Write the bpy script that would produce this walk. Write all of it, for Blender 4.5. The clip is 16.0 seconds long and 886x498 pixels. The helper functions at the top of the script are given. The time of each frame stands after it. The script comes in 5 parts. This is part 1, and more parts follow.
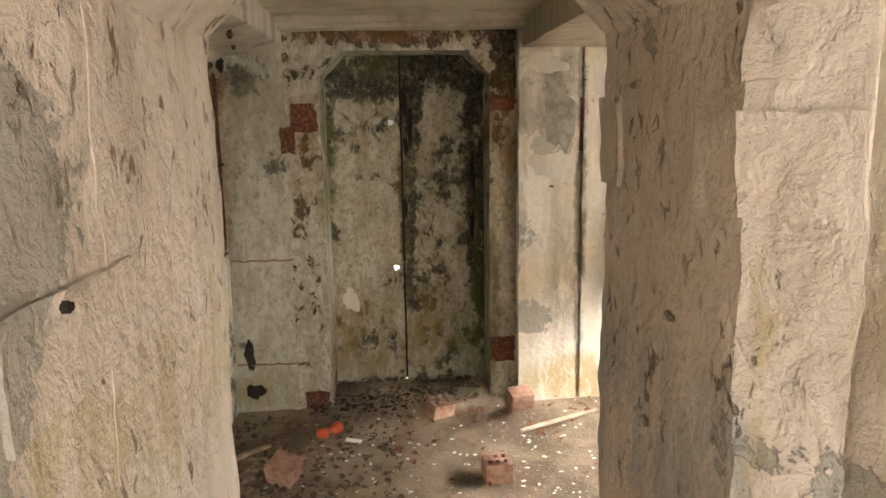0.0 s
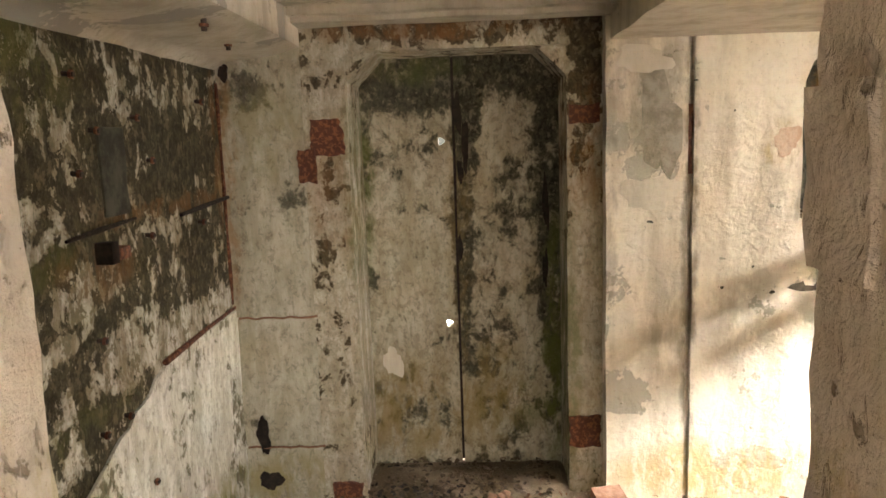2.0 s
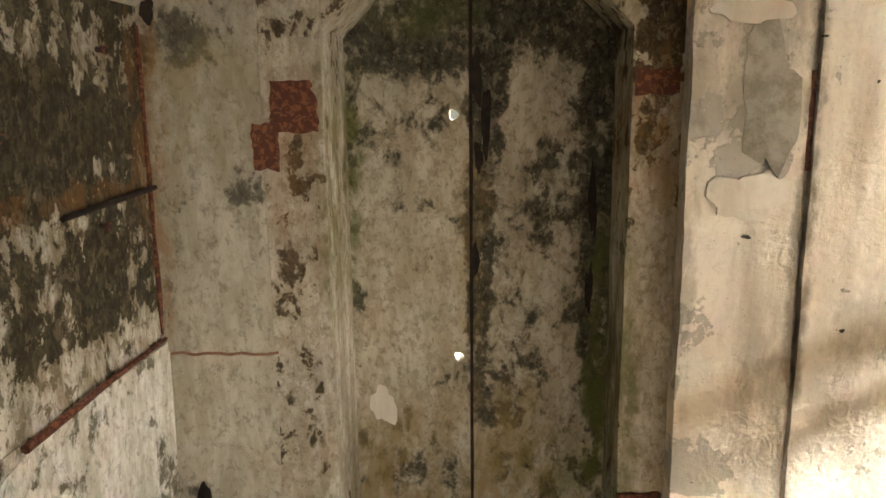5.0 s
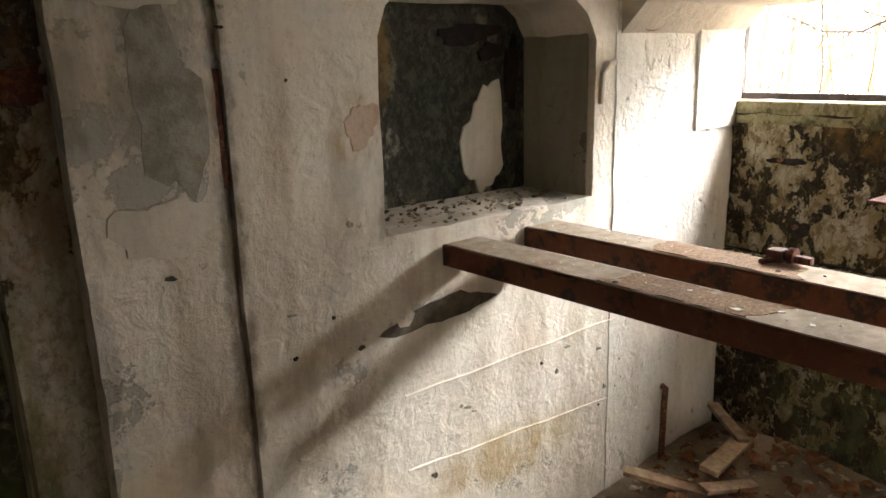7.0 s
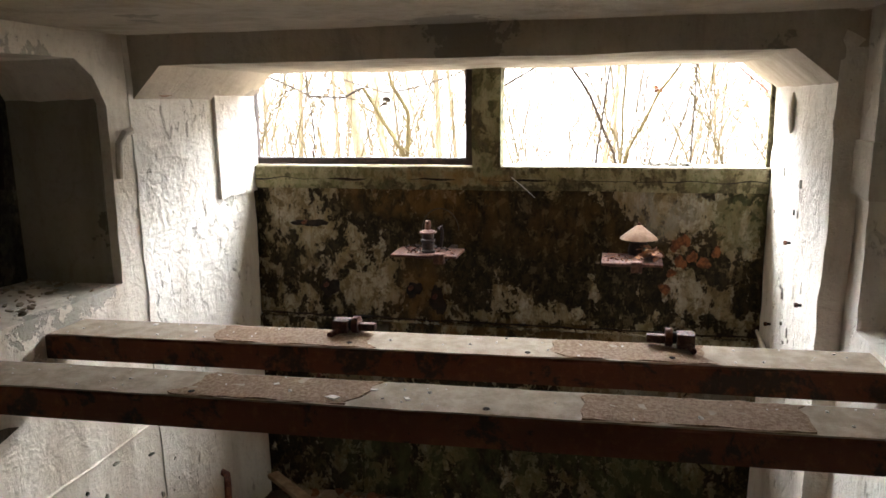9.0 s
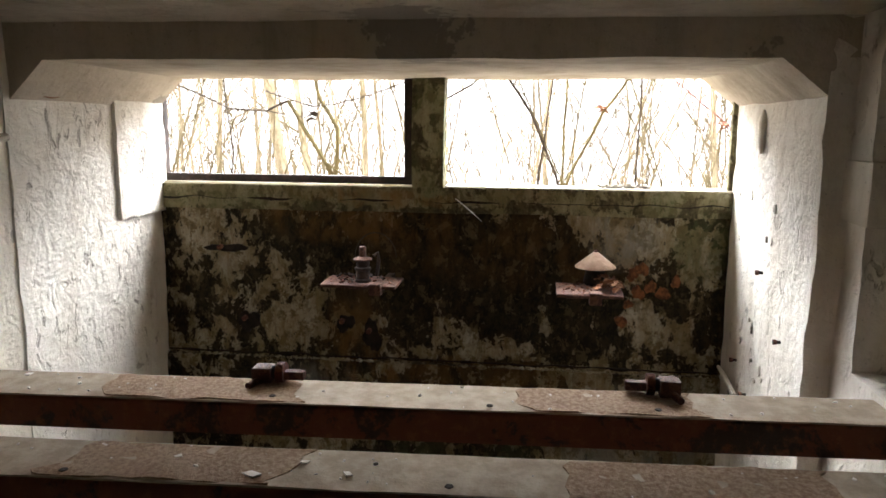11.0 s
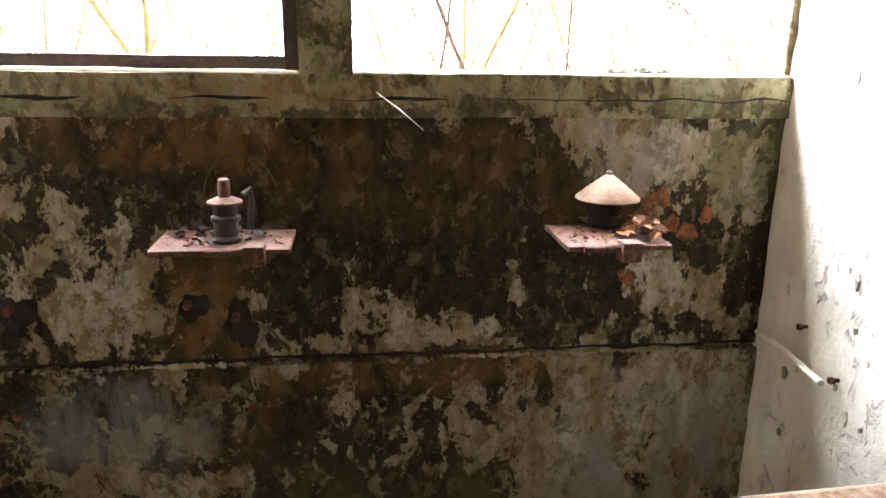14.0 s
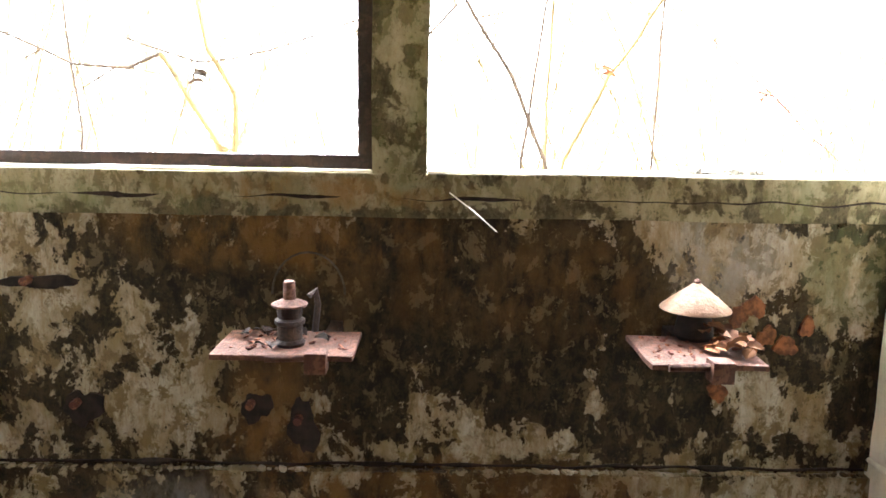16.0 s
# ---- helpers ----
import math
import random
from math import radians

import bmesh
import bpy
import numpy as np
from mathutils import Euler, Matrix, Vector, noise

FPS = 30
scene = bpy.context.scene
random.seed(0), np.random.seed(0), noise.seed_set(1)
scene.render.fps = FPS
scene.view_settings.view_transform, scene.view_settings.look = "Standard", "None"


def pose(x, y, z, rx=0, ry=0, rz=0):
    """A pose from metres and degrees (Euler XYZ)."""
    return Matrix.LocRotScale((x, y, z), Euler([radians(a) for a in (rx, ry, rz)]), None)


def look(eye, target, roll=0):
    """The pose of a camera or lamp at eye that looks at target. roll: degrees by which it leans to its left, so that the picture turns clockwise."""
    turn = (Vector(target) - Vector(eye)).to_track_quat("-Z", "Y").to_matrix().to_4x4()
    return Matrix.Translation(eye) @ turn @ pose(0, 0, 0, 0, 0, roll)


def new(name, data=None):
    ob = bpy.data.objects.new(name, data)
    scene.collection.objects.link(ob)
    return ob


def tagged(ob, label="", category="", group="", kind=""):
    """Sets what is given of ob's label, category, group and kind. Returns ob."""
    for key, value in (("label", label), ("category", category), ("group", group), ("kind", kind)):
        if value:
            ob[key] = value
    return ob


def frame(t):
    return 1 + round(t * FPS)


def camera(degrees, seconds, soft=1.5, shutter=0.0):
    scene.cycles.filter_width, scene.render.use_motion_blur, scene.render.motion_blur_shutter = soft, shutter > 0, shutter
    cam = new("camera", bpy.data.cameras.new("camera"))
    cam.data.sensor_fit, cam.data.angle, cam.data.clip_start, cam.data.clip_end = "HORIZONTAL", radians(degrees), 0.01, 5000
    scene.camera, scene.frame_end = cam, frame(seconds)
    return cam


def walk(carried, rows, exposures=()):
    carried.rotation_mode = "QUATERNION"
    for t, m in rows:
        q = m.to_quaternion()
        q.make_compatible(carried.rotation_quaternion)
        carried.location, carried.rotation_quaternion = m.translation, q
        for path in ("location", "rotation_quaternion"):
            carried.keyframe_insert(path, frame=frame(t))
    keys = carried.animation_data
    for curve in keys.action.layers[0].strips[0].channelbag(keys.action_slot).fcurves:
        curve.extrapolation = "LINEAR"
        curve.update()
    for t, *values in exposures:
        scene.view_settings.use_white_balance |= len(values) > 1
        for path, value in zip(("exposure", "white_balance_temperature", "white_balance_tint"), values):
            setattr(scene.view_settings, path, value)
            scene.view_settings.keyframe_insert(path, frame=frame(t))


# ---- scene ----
cam = camera(61.9, 16.0, soft=1.6)
PATH = [
    (0, (0.122, -0.085, 1.56), (0.238, 1.881, 1.211), -1.0),
    (0.5, (0.2, 0.041, 1.562), (0.31, 2.012, 1.241), 0.1),
    (1, (0.238, 0.199, 1.557), (0.235, 2.176, 1.256), -1.1),
    (1.5, (0.223, 0.531, 1.542), (0.189, 2.512, 1.27), -1.8),
    (2, (0.236, 0.812, 1.562), (0.144, 2.787, 1.26), -2.0),
    (2.5, (0.298, 1.063, 1.551), (-0.022, 3.005, 1.195), -1.7),
    (3, (0.254, 1.259, 1.54), (-0.227, 3.163, 1.159), -0.8),
    (3.2, (0.223, 1.332, 1.55), (-0.29, 3.228, 1.176), -0.7),
    (5.3, (0.184, 1.737, 1.584), (0.178, 3.698, 1.191), -0.7),
    (5.5, (0.259, 1.793, 1.595), (0.339, 3.749, 1.184), -0.7),
    (6, (0.27, 2.014, 1.639), (0.859, 3.876, 1.211), -0.6),
    (6.5, (0.306, 2.089, 1.677), (1.254, 3.781, 1.189), -1.2),
    (7, (0.434, 2.134, 1.66), (1.621, 3.665, 1.162), -1.7),
    (7.5, (0.548, 2.18, 1.679), (1.986, 3.482, 1.191), -2.3),
    (8, (0.574, 2.223, 1.681), (2.297, 3.126, 1.217), -2.2),
    (8.5, (0.554, 2.325, 1.696), (2.414, 2.906, 1.244), -1.3),
    (9, (0.513, 2.378, 1.712), (2.422, 2.825, 1.316), -0.8),
    (9.2, (0.493, 2.397, 1.714), (2.414, 2.806, 1.338), -0.6),
    (11.3, (0.867, 2.531, 1.659), (2.831, 2.705, 1.327), 0.6),
    (11.5, (0.931, 2.592, 1.645), (2.898, 2.684, 1.292), 0.7),
    (12, (1.117, 2.678, 1.593), (3.075, 2.665, 1.19), 1.0),
    (12.5, (1.367, 2.727, 1.568), (3.318, 2.653, 1.135), 1.0),
    (13, (1.518, 2.775, 1.565), (3.456, 2.622, 1.093), 0.4),
    (13.5, (1.605, 2.82, 1.546), (3.523, 2.569, 1.041), 0.6),
    (14, (1.706, 2.797, 1.527), (3.617, 2.554, 0.99), 0.9),
    (14.5, (1.77, 2.762, 1.524), (3.681, 2.581, 0.96), 0.9),
    (15, (1.807, 2.742, 1.526), (3.715, 2.59, 0.946), 1.0),
    (15.5, (1.804, 2.756, 1.547), (3.725, 2.628, 1.007), 0.9),
    (16, (1.784, 2.772, 1.564), (3.755, 2.749, 1.226), 1.0),
]

EXPOSURES = [
    (0.0, 2.85, 6500, 10), (1.5, 3.1, 6650, 10), (3.2, 3.1, 6800, 10), (5.3, 3.05, 6700, 10), (6.0, 2.5, 6400, 10), (7.0, 1.35, 6150, 10), (8.0, 0.6, 5950, 10),
    (9.0, 0.45, 5900, 10), (11.5, 0.05, 5950, 10), (12.5, 0.42, 5850, 10), (13.5, 1.1, 5700, 10), (14.5, 1.9, 5700, 10), (15.0, 2.15, 5700, 10), (15.5, 2.15, 5700, 10), (16.0, 1.85, 5700, 10)]
walk(cam, [(t, look(eye, target, roll)) for t, eye, target, roll in PATH], EXPOSURES)

# ---- world and sun ----
world = bpy.data.worlds.new("overcast_sky")
scene.world = world
world.use_nodes = True
wn = world.node_tree.nodes
sky = wn.new("ShaderNodeTexSky")
sky.sky_type = "NISHITA"
sky.sun_disc = False
sky.sun_elevation = radians(34)
sky.sun_rotation = radians(115)
sky.dust_density = 4.0
sky.air_density = 1.0
sky.ozone_density = 0.6
world.node_tree.links.new(sky.outputs["Color"], wn["Background"].inputs["Color"])
wn["Background"].inputs["Strength"].default_value = 0.15

SUN_AT = Vector((1.0, -0.47, 0.74))
sun = new("sun", bpy.data.lights.new("sun", "SUN"))
sun.data.energy = 0.6
sun.data.angle = radians(12)
sun.data.color = (1.0, 0.95, 0.88)
sun.matrix_world = look(SUN_AT * 10, (0, 0, 0))

# lamps standing in for the bright overcast sky beyond the trees, and entrance daylight
sky_lamp = new("overcast_backdrop", bpy.data.lights.new("overcast_backdrop", "AREA"))
sky_lamp.data.shape = "RECTANGLE"
sky_lamp.data.size, sky_lamp.data.size_y = 46.0, 24.0
sky_lamp.data.energy = 20000
sky_lamp.data.color = (1.0, 0.97, 0.94)
sky_lamp.matrix_world = look((19.0, 2.8, 9.5), (3.2, 2.8, 9.5))
# added fill lamp above the window, in place of light from the high sky
high_fill = new("sky_fill_above", bpy.data.lights.new("sky_fill_above", "AREA"))
high_fill.data.shape = "RECTANGLE"
high_fill.data.size, high_fill.data.size_y = 10.0, 5.4
high_fill.data.energy = 7000
high_fill.data.color = (1.0, 0.97, 0.94)
high_fill.matrix_world = look((6.8, 2.8, 5.7), (3.2, 2.8, 1.5))
# added fill lamps to either side of the wood, in place of white sky
for side, name in ((1, "sky_fill_north"), (-1, "sky_fill_south")):
    side_fill = new(name, bpy.data.lights.new(name, "AREA"))
    side_fill.data.shape = "RECTANGLE"
    side_fill.data.size, side_fill.data.size_y = 8.0, 8.0
    side_fill.data.energy = 6000 + side * 2800
    side_fill.data.color = (1.0, 0.97, 0.94)
    side_fill.matrix_world = look((6.2, 2.8 + side * 11, 8.5), (3.3, 2.8, 1.6))
door_lamp = new("entrance_daylight", bpy.data.lights.new("entrance_daylight", "AREA"))
door_lamp.data.shape = "RECTANGLE"
door_lamp.data.size, door_lamp.data.size_y = 0.9, 1.9
door_lamp.data.energy = 10.5
door_lamp.data.color = (1.0, 0.93, 0.86)
door_lamp.matrix_world = look((0.72, -1.70, 1.25), (-0.1, 0.9, 1.1))

# ---- materials ----


class Nodes:
    """Short hand for building a node material."""

    def __init__(self, name):
        self.mat = bpy.data.materials.new(name)
        self.mat.use_nodes = True
        self.tree = self.mat.node_tree
        self.bsdf = self.tree.nodes["Principled BSDF"]
        self.co = self.tree.nodes.new("ShaderNodeNewGeometry").outputs["Position"]

    def link(self, a, b):
        self.tree.links.new(a, b)

    def mapped(self, scale=(1, 1, 1), shift=(0, 0, 0)):
        n = self.tree.nodes.new("ShaderNodeMapping")
        n.inputs["Scale"].default_value = scale
        n.inputs["Location"].default_value = shift
        self.link(self.co, n.inputs["Vector"])
        return n.outputs["Vector"]

    def noise(self, scale, detail=5.0, rough=0.6, vec=None, warp=0.0):
        n = self.tree.nodes.new("ShaderNodeTexNoise")
        n.inputs["Scale"].default_value = scale
        n.inputs["Detail"].default_value = detail
        n.inputs["Roughness"].default_value = rough
        n.inputs["Distortion"].default_value = warp
        self.link(vec or self.co, n.inputs["Vector"])
        return n.outputs["Fac"]

    def cells(self, scale, vec=None, feature="F1"):
        n = self.tree.nodes.new("ShaderNodeTexVoronoi")
        n.feature = feature
        n.inputs["Scale"].default_value = scale
        self.link(vec or self.co, n.inputs["Vector"])
        return n.outputs["Distance"]

    def step(self, fac, low, high):
        n = self.tree.nodes.new("ShaderNodeMapRange")
        n.interpolation_type = "SMOOTHSTEP"
        n.inputs["From Min"].default_value = low
        n.inputs["From Max"].default_value = high
        self.link(fac, n.inputs["Value"])
        return n.outputs["Result"]

    def math(self, op, a, b):
        n = self.tree.nodes.new("ShaderNodeMath")
        n.operation = op
        for k, v in enumerate((a, b)):
            if isinstance(v, (int, float)):
                n.inputs[k].default_value = v
            else:
                self.link(v, n.inputs[k])
        return n.outputs["Value"]

    def mix(self, fac, a, b):
        n = self.tree.nodes.new("ShaderNodeMix")
        n.data_type = "RGBA"
        for k, v in ((0, fac), (6, a), (7, b)):
            if isinstance(v, tuple):
                n.inputs[k].default_value = (*v, 1.0)
            elif isinstance(v, (int, float)):
                n.inputs[k].default_value = v
            else:
                self.link(v, n.inputs[k])
        return n.outputs[2]

    def axis(self, k):
        n = self.tree.nodes.new("ShaderNodeSeparateXYZ")
        self.link(self.co, n.inputs[0])
        return n.outputs[k]

    def spots(self, u, v, items):
        """Sum of soft ovals (u, v, half width, half height, weight)."""
        total = None
        for cu, cv, ru, rv, k in items:
            a = self.math("MULTIPLY", self.math("SUBTRACT", u, cu), 1 / ru)
            b = self.math("MULTIPLY", self.math("SUBTRACT", v, cv), 1 / rv)
            d = self.math("ADD", self.math("MULTIPLY", a, a), self.math("MULTIPLY", b, b))
            w = self.math("MULTIPLY", self.step(d, 1.5, 0.2), k)
            total = w if total is None else self.math("ADD", total, w)
        return total

    def warped(self, k, vec, scale, amount):
        """A coordinate shaken by noise, for ragged outlines."""
        return self.math("ADD", self.axis(k), self.math("MULTIPLY", self.math("SUBTRACT", self.noise(scale, 5, 0.65, vec), 0.5), amount))

    def done(self, color, rough=0.85, bump=None, depth=0.01, metal=0.0, spec=0.3):
        if isinstance(color, tuple):
            self.bsdf.inputs["Base Color"].default_value = (*color, 1.0)
        else:
            self.link(color, self.bsdf.inputs["Base Color"])
        if isinstance(rough, (int, float)):
            self.bsdf.inputs["Roughness"].default_value = rough
        else:
            self.link(rough, self.bsdf.inputs["Roughness"])
        self.bsdf.inputs["Metallic"].default_value = metal
        self.bsdf.inputs["Specular IOR Level"].default_value = spec
        if bump is not None:
            n = self.tree.nodes.new("ShaderNodeBump")
            n.inputs["Distance"].default_value = depth
            n.inputs["Strength"].default_value = 1.0
            self.link(bump, n.inputs["Height"])
            self.link(n.outputs["Normal"], self.bsdf.inputs["Normal"])
        return self.mat


def plaster(name, light, stain, bare, bare_at=0.62, flake=0.012, shift=(0, 0, 0), crevice=0.0, marks=()):
    """Old limewash: pale coat, stains, flaked patches down to grey render."""
    n = Nodes(name)
    v = n.mapped((1, 1, 1), shift)
    streak = n.mapped((1, 1, 0.22), shift)
    big = n.noise(1.9, 6, 0.62, v, 0.4)
    run = n.noise(6.0, 6, 0.65, streak, 0.3)
    fine = n.noise(38, 6, 0.7, v)
    dots = n.noise(120, 3, 0.6, v)
    col = n.mix(n.step(run, 0.40, 0.72), light, stain)
    col = n.mix(n.math("MULTIPLY", n.step(fine, 0.45, 0.75), 0.45), col, stain)
    patch = n.step(n.math("ADD", big, n.math("MULTIPLY", fine, 0.16)), bare_at + 0.07, bare_at + 0.085)
    col = n.mix(patch, col, bare)
    col = n.mix(n.math("MULTIPLY", n.step(dots, 0.66, 0.74), 0.6), col, (0.12, 0.09, 0.06))
    for tint, strength, where in marks:
        g = n.math("MULTIPLY", n.spots(n.warped(0, v, 9, 0.07), n.warped(2, v, 9, 0.12), where), n.step(n.noise(13, 6, 0.7, n.mapped((1, 1, 0.4), shift)), 0.36, 0.58))
        col = n.mix(n.math("MULTIPLY", g, strength), col, tint)
    lumps = n.noise(14, 5, 0.6, v, 0.6)
    chips = n.step(n.cells(24, n.mapped((1, 1, 0.8), shift)), 0.0, 0.30)
    h = n.math("ADD", n.math("MULTIPLY", lumps, 0.8), n.math("MULTIPLY", fine, 0.45))
    h = n.math("ADD", h, n.math("MULTIPLY", chips, 0.07))
    h = n.math("SUBTRACT", h, n.math("MULTIPLY", patch, 0.25))
    if crevice:
        # dark of slits and cracks is put into the colour besides the relief
        slit = n.step(n.noise(24, 5, 0.62, n.mapped((1, 1, 0.6), shift), 0.7), 0.575, 0.64)
        gate = n.step(n.noise(5, 3, 0.5, v), 0.40, 0.62)
        slit = n.math("MULTIPLY", slit, gate)
        col = n.mix(n.math("MULTIPLY", slit, crevice), col, (0.20, 0.15, 0.10))
        crack = n.math("MULTIPLY", n.step(n.cells(5.5, n.mapped((1, 1, 0.7), shift), "DISTANCE_TO_EDGE"), 0.03, 0.0), gate)
        col = n.mix(n.math("MULTIPLY", crack, 0.15 * crevice), col, (0.16, 0.12, 0.08))
        h = n.math("SUBTRACT", h, n.math("ADD", n.math("MULTIPLY", slit, 0.5), n.math("MULTIPLY", crack, 0.06)))
    return n.done(col, 0.9, h, flake, spec=0.15)


def mouldy(name, dark, mid, pale, cut=0.5, shift=(0, 0, 0), pale_at=0.57):
    """Render with black mould eaten through in clear-edged patches."""
    n = Nodes(name)
    v = n.mapped((1, 1, 1), shift)
    big = n.noise(2.8, 3, 0.5, v, 0.3)
    mid_n = n.noise(12, 7, 0.66, v, 0.5)
    fine = n.noise(60, 6, 0.72, v, 0.3)
    spot = n.noise(34, 4, 0.6, n.mapped((1, 1, 0.7), shift), 0.8)
    streak = n.noise(9, 5, 0.6, n.mapped((1, 1, 0.15), shift))
    f = n.math("ADD", n.math("MULTIPLY", big, 0.36), n.math("MULTIPLY", mid_n, 0.40))
    f = n.math("ADD", f, n.math("MULTIPLY", spot, 0.24))
    f = n.math("ADD", f, n.math("MULTIPLY", n.math("SUBTRACT", fine, 0.5), 0.16))
    coat = n.mix(n.step(streak, 0.35, 0.7), mid, pale)
    coat = n.mix(n.step(f, pale_at, pale_at + 0.03), mid, coat)
    mould = n.mix(n.step(spot, 0.40, 0.62), dark, tuple(c * 2.4 for c in dark))
    edge = n.step(f, cut, cut + 0.014)
    col = n.mix(edge, mould, coat)
    col = n.mix(n.math("MULTIPLY", n.step(n.noise(26, 6, 0.7, n.mapped((1, 1, 0.6), (4, 2, 9)), 0.7), 0.53, 0.60), 0.55), col, tuple(c * 0.5 + d * 1.2 for c, d in zip(mid, dark)))
    ochre = n.step(n.noise(7, 6, 0.7, n.mapped((1, 1, 0.6), (5, 5, 5)), 0.5), 0.52, 0.66)
    col = n.mix(n.math("MULTIPLY", ochre, 0.5), col, (0.21, 0.125, 0.042))
    col = n.mix(n.math("MULTIPLY", n.step(fine, 0.56, 0.72), 0.55), col, (0.085, 0.062, 0.035))
    h = n.math("ADD", n.math("MULTIPLY", edge, 0.35), n.math("MULTIPLY", fine, 0.5))
    h = n.math("ADD", h, n.math("MULTIPLY", mid_n, 0.5))
    return n.done(col, 0.88, h, 0.008, spec=0.2)


def zoned(name, axes, bias, patches, dark, deep, mid, pale, tints=(), shift=(0, 0, 0), soft=0.02, gain=1.0, warp=0.16, relief=0.008, blotch=1.0):
    """Old render: pale coat and dark mould with ragged edges, laid out in named patches.
    patches: (u, v, half width, half height, weight), above zero pale, below zero mouldy.
    tints: (colour, strength, patches) of other stains."""
    n = Nodes(name)
    v = n.mapped((1, 1, 1), shift)
    tall = n.mapped((1, 1, 0.75), shift)
    drip = n.mapped((1, 1, 0.30), shift)
    big = n.noise(4.5, 4, 0.55, v, 0.2)
    mid_n = n.noise(17, 8, 0.66, tall, 0.3)
    fine = n.noise(70, 7, 0.75, v, 0.2)
    speck = n.noise(40, 7, 0.8, tall, 0.4)
    run = n.noise(11, 8, 0.74, drip, 0.25)
    u = n.warped(axes[0], n.mapped((1, 1, 1), (shift[0] + 3, shift[1], shift[2])), 7, warp)
    w = n.warped(axes[1], n.mapped((1, 1, 1), (shift[0], shift[1] + 5, shift[2])), 7, warp)
    f = n.math("MULTIPLY", n.math("SUBTRACT", big, 0.5), 0.55 * gain)
    f = n.math("ADD", f, n.math("MULTIPLY", n.math("SUBTRACT", mid_n, 0.5), 1.25 * gain))
    f = n.math("ADD", f, n.math("MULTIPLY", n.math("SUBTRACT", fine, 0.5), 0.28 * gain))
    f = n.math("ADD", f, bias)
    f = n.math("ADD", f, n.math("MULTIPLY", n.spots(u, w, patches), 0.72))
    coat = n.mix(n.step(run, 0.36, 0.64), mid, pale)
    blot = n.noise(26, 7, 0.72, n.mapped((1, 1, 0.8), (shift[0], shift[1] + 9, shift[2])), 0.3)
    coat = n.mix(n.math("MULTIPLY", n.step(blot, 0.52, 0.57), blotch), coat, tuple(0.72 * a for a in mid))
    coat = n.mix(n.step(f, 0.02, 0.22), n.mix(0.5, mid, coat), coat)
    coat = n.mix(n.math("MULTIPLY", n.step(speck, 0.50, 0.62), 0.7), coat, tuple(0.45 * a + 0.3 * b for a, b in zip(mid, deep)))
    mould = n.mix(n.step(speck, 0.42, 0.62), dark, deep)
    mould = n.mix(n.math("MULTIPLY", n.step(n.math("ADD", f, n.math("MULTIPLY", fine, 0.3)), 0.02, 0.16), 0.5), mould, deep)
    mould = n.mix(n.math("MULTIPLY", n.step(n.math("ADD", blot, n.math("MULTIPLY", fine, 0.12)), 0.615, 0.64), 0.65), mould, tuple(0.62 * a for a in mid))
    edge = n.step(f, 0.0, soft)
    col = n.mix(edge, mould, coat)
    for tint, strength, where in tints:
        g = n.math("MULTIPLY", n.spots(u, w, where), n.step(n.noise(11, 6, 0.7, n.mapped((1, 1, 0.5), (shift[0] + 8, shift[1], shift[2])), 0.3), 0.38, 0.60))
        col = n.mix(n.math("MINIMUM", n.math("MULTIPLY", g, strength), 0.95), col, tint)
    h = n.math("ADD", n.math("MULTIPLY", edge, 0.35), n.math("MULTIPLY", fine, 0.55))
    h = n.math("ADD", h, n.math("MULTIPLY", mid_n, 0.5))
    return n.done(col, 0.88, h, relief, spec=0.2)


def rusty(name, rust=(0.16, 0.055, 0.025), paint=(0.10, 0.03, 0.02), paint_at=0.55, scale=20, rough=0.75):
    n = Nodes(name)
    a = n.noise(scale, 6, 0.7, None, 0.4)
    b = n.noise(scale * 6, 5, 0.7)
    col = n.mix(n.step(a, paint_at, paint_at + 0.06), rust, paint)
    col = n.mix(n.math("MULTIPLY", n.step(b, 0.5, 0.7), 0.6), col, (rust[0] * 1.7, rust[1] * 2.0, rust[2] * 2.0))
    h = n.math("ADD", a, n.math("MULTIPLY", b, 0.6))
    return n.done(col, rough, h, 0.003, metal=0.1, spec=0.4)


def plain(name, a, b, scale=30, rough=0.8, depth=0.002, metal=0.0):
    n = Nodes(name)
    f = n.noise(scale, 6, 0.65)
    g = n.noise(scale * 5, 4, 0.6)
    col = n.mix(n.step(f, 0.35, 0.65), a, b)
    return n.done(col, rough, n.math("ADD", f, n.math("MULTIPLY", g, 0.5)), depth, metal)


M_WASH = plaster("limewash", (0.74, 0.68, 0.58), (0.50, 0.43, 0.33), (0.44, 0.41, 0.34), 0.60, marks=[
    ((0.085, 0.062, 0.032), 0.7, [(1.09, 1.05, 0.035, 1.0, 1), (0.77, 1.2, 0.03, 0.7, 0.6), (1.53, 1.25, 0.03, 0.1, 0.7)]),
    ((0.24, 0.21, 0.15), 0.7, [(0.95, 1.70, 0.18, 0.25, 0.9), (1.30, 0.75, 0.15, 0.5, 0.5), (1.0, 0.7, 0.10, 0.35, 0.6), (1.43, 1.35, 0.10, 0.3, 0.5)]),
    ((0.42, 0.31, 0.13), 0.8, [(1.2, 0.12, 0.5, 0.15, 1), (1.95, 0.36, 0.35, 0.10, 0.9), (1.44, 1.50, 0.08, 0.1, 0.8)])])
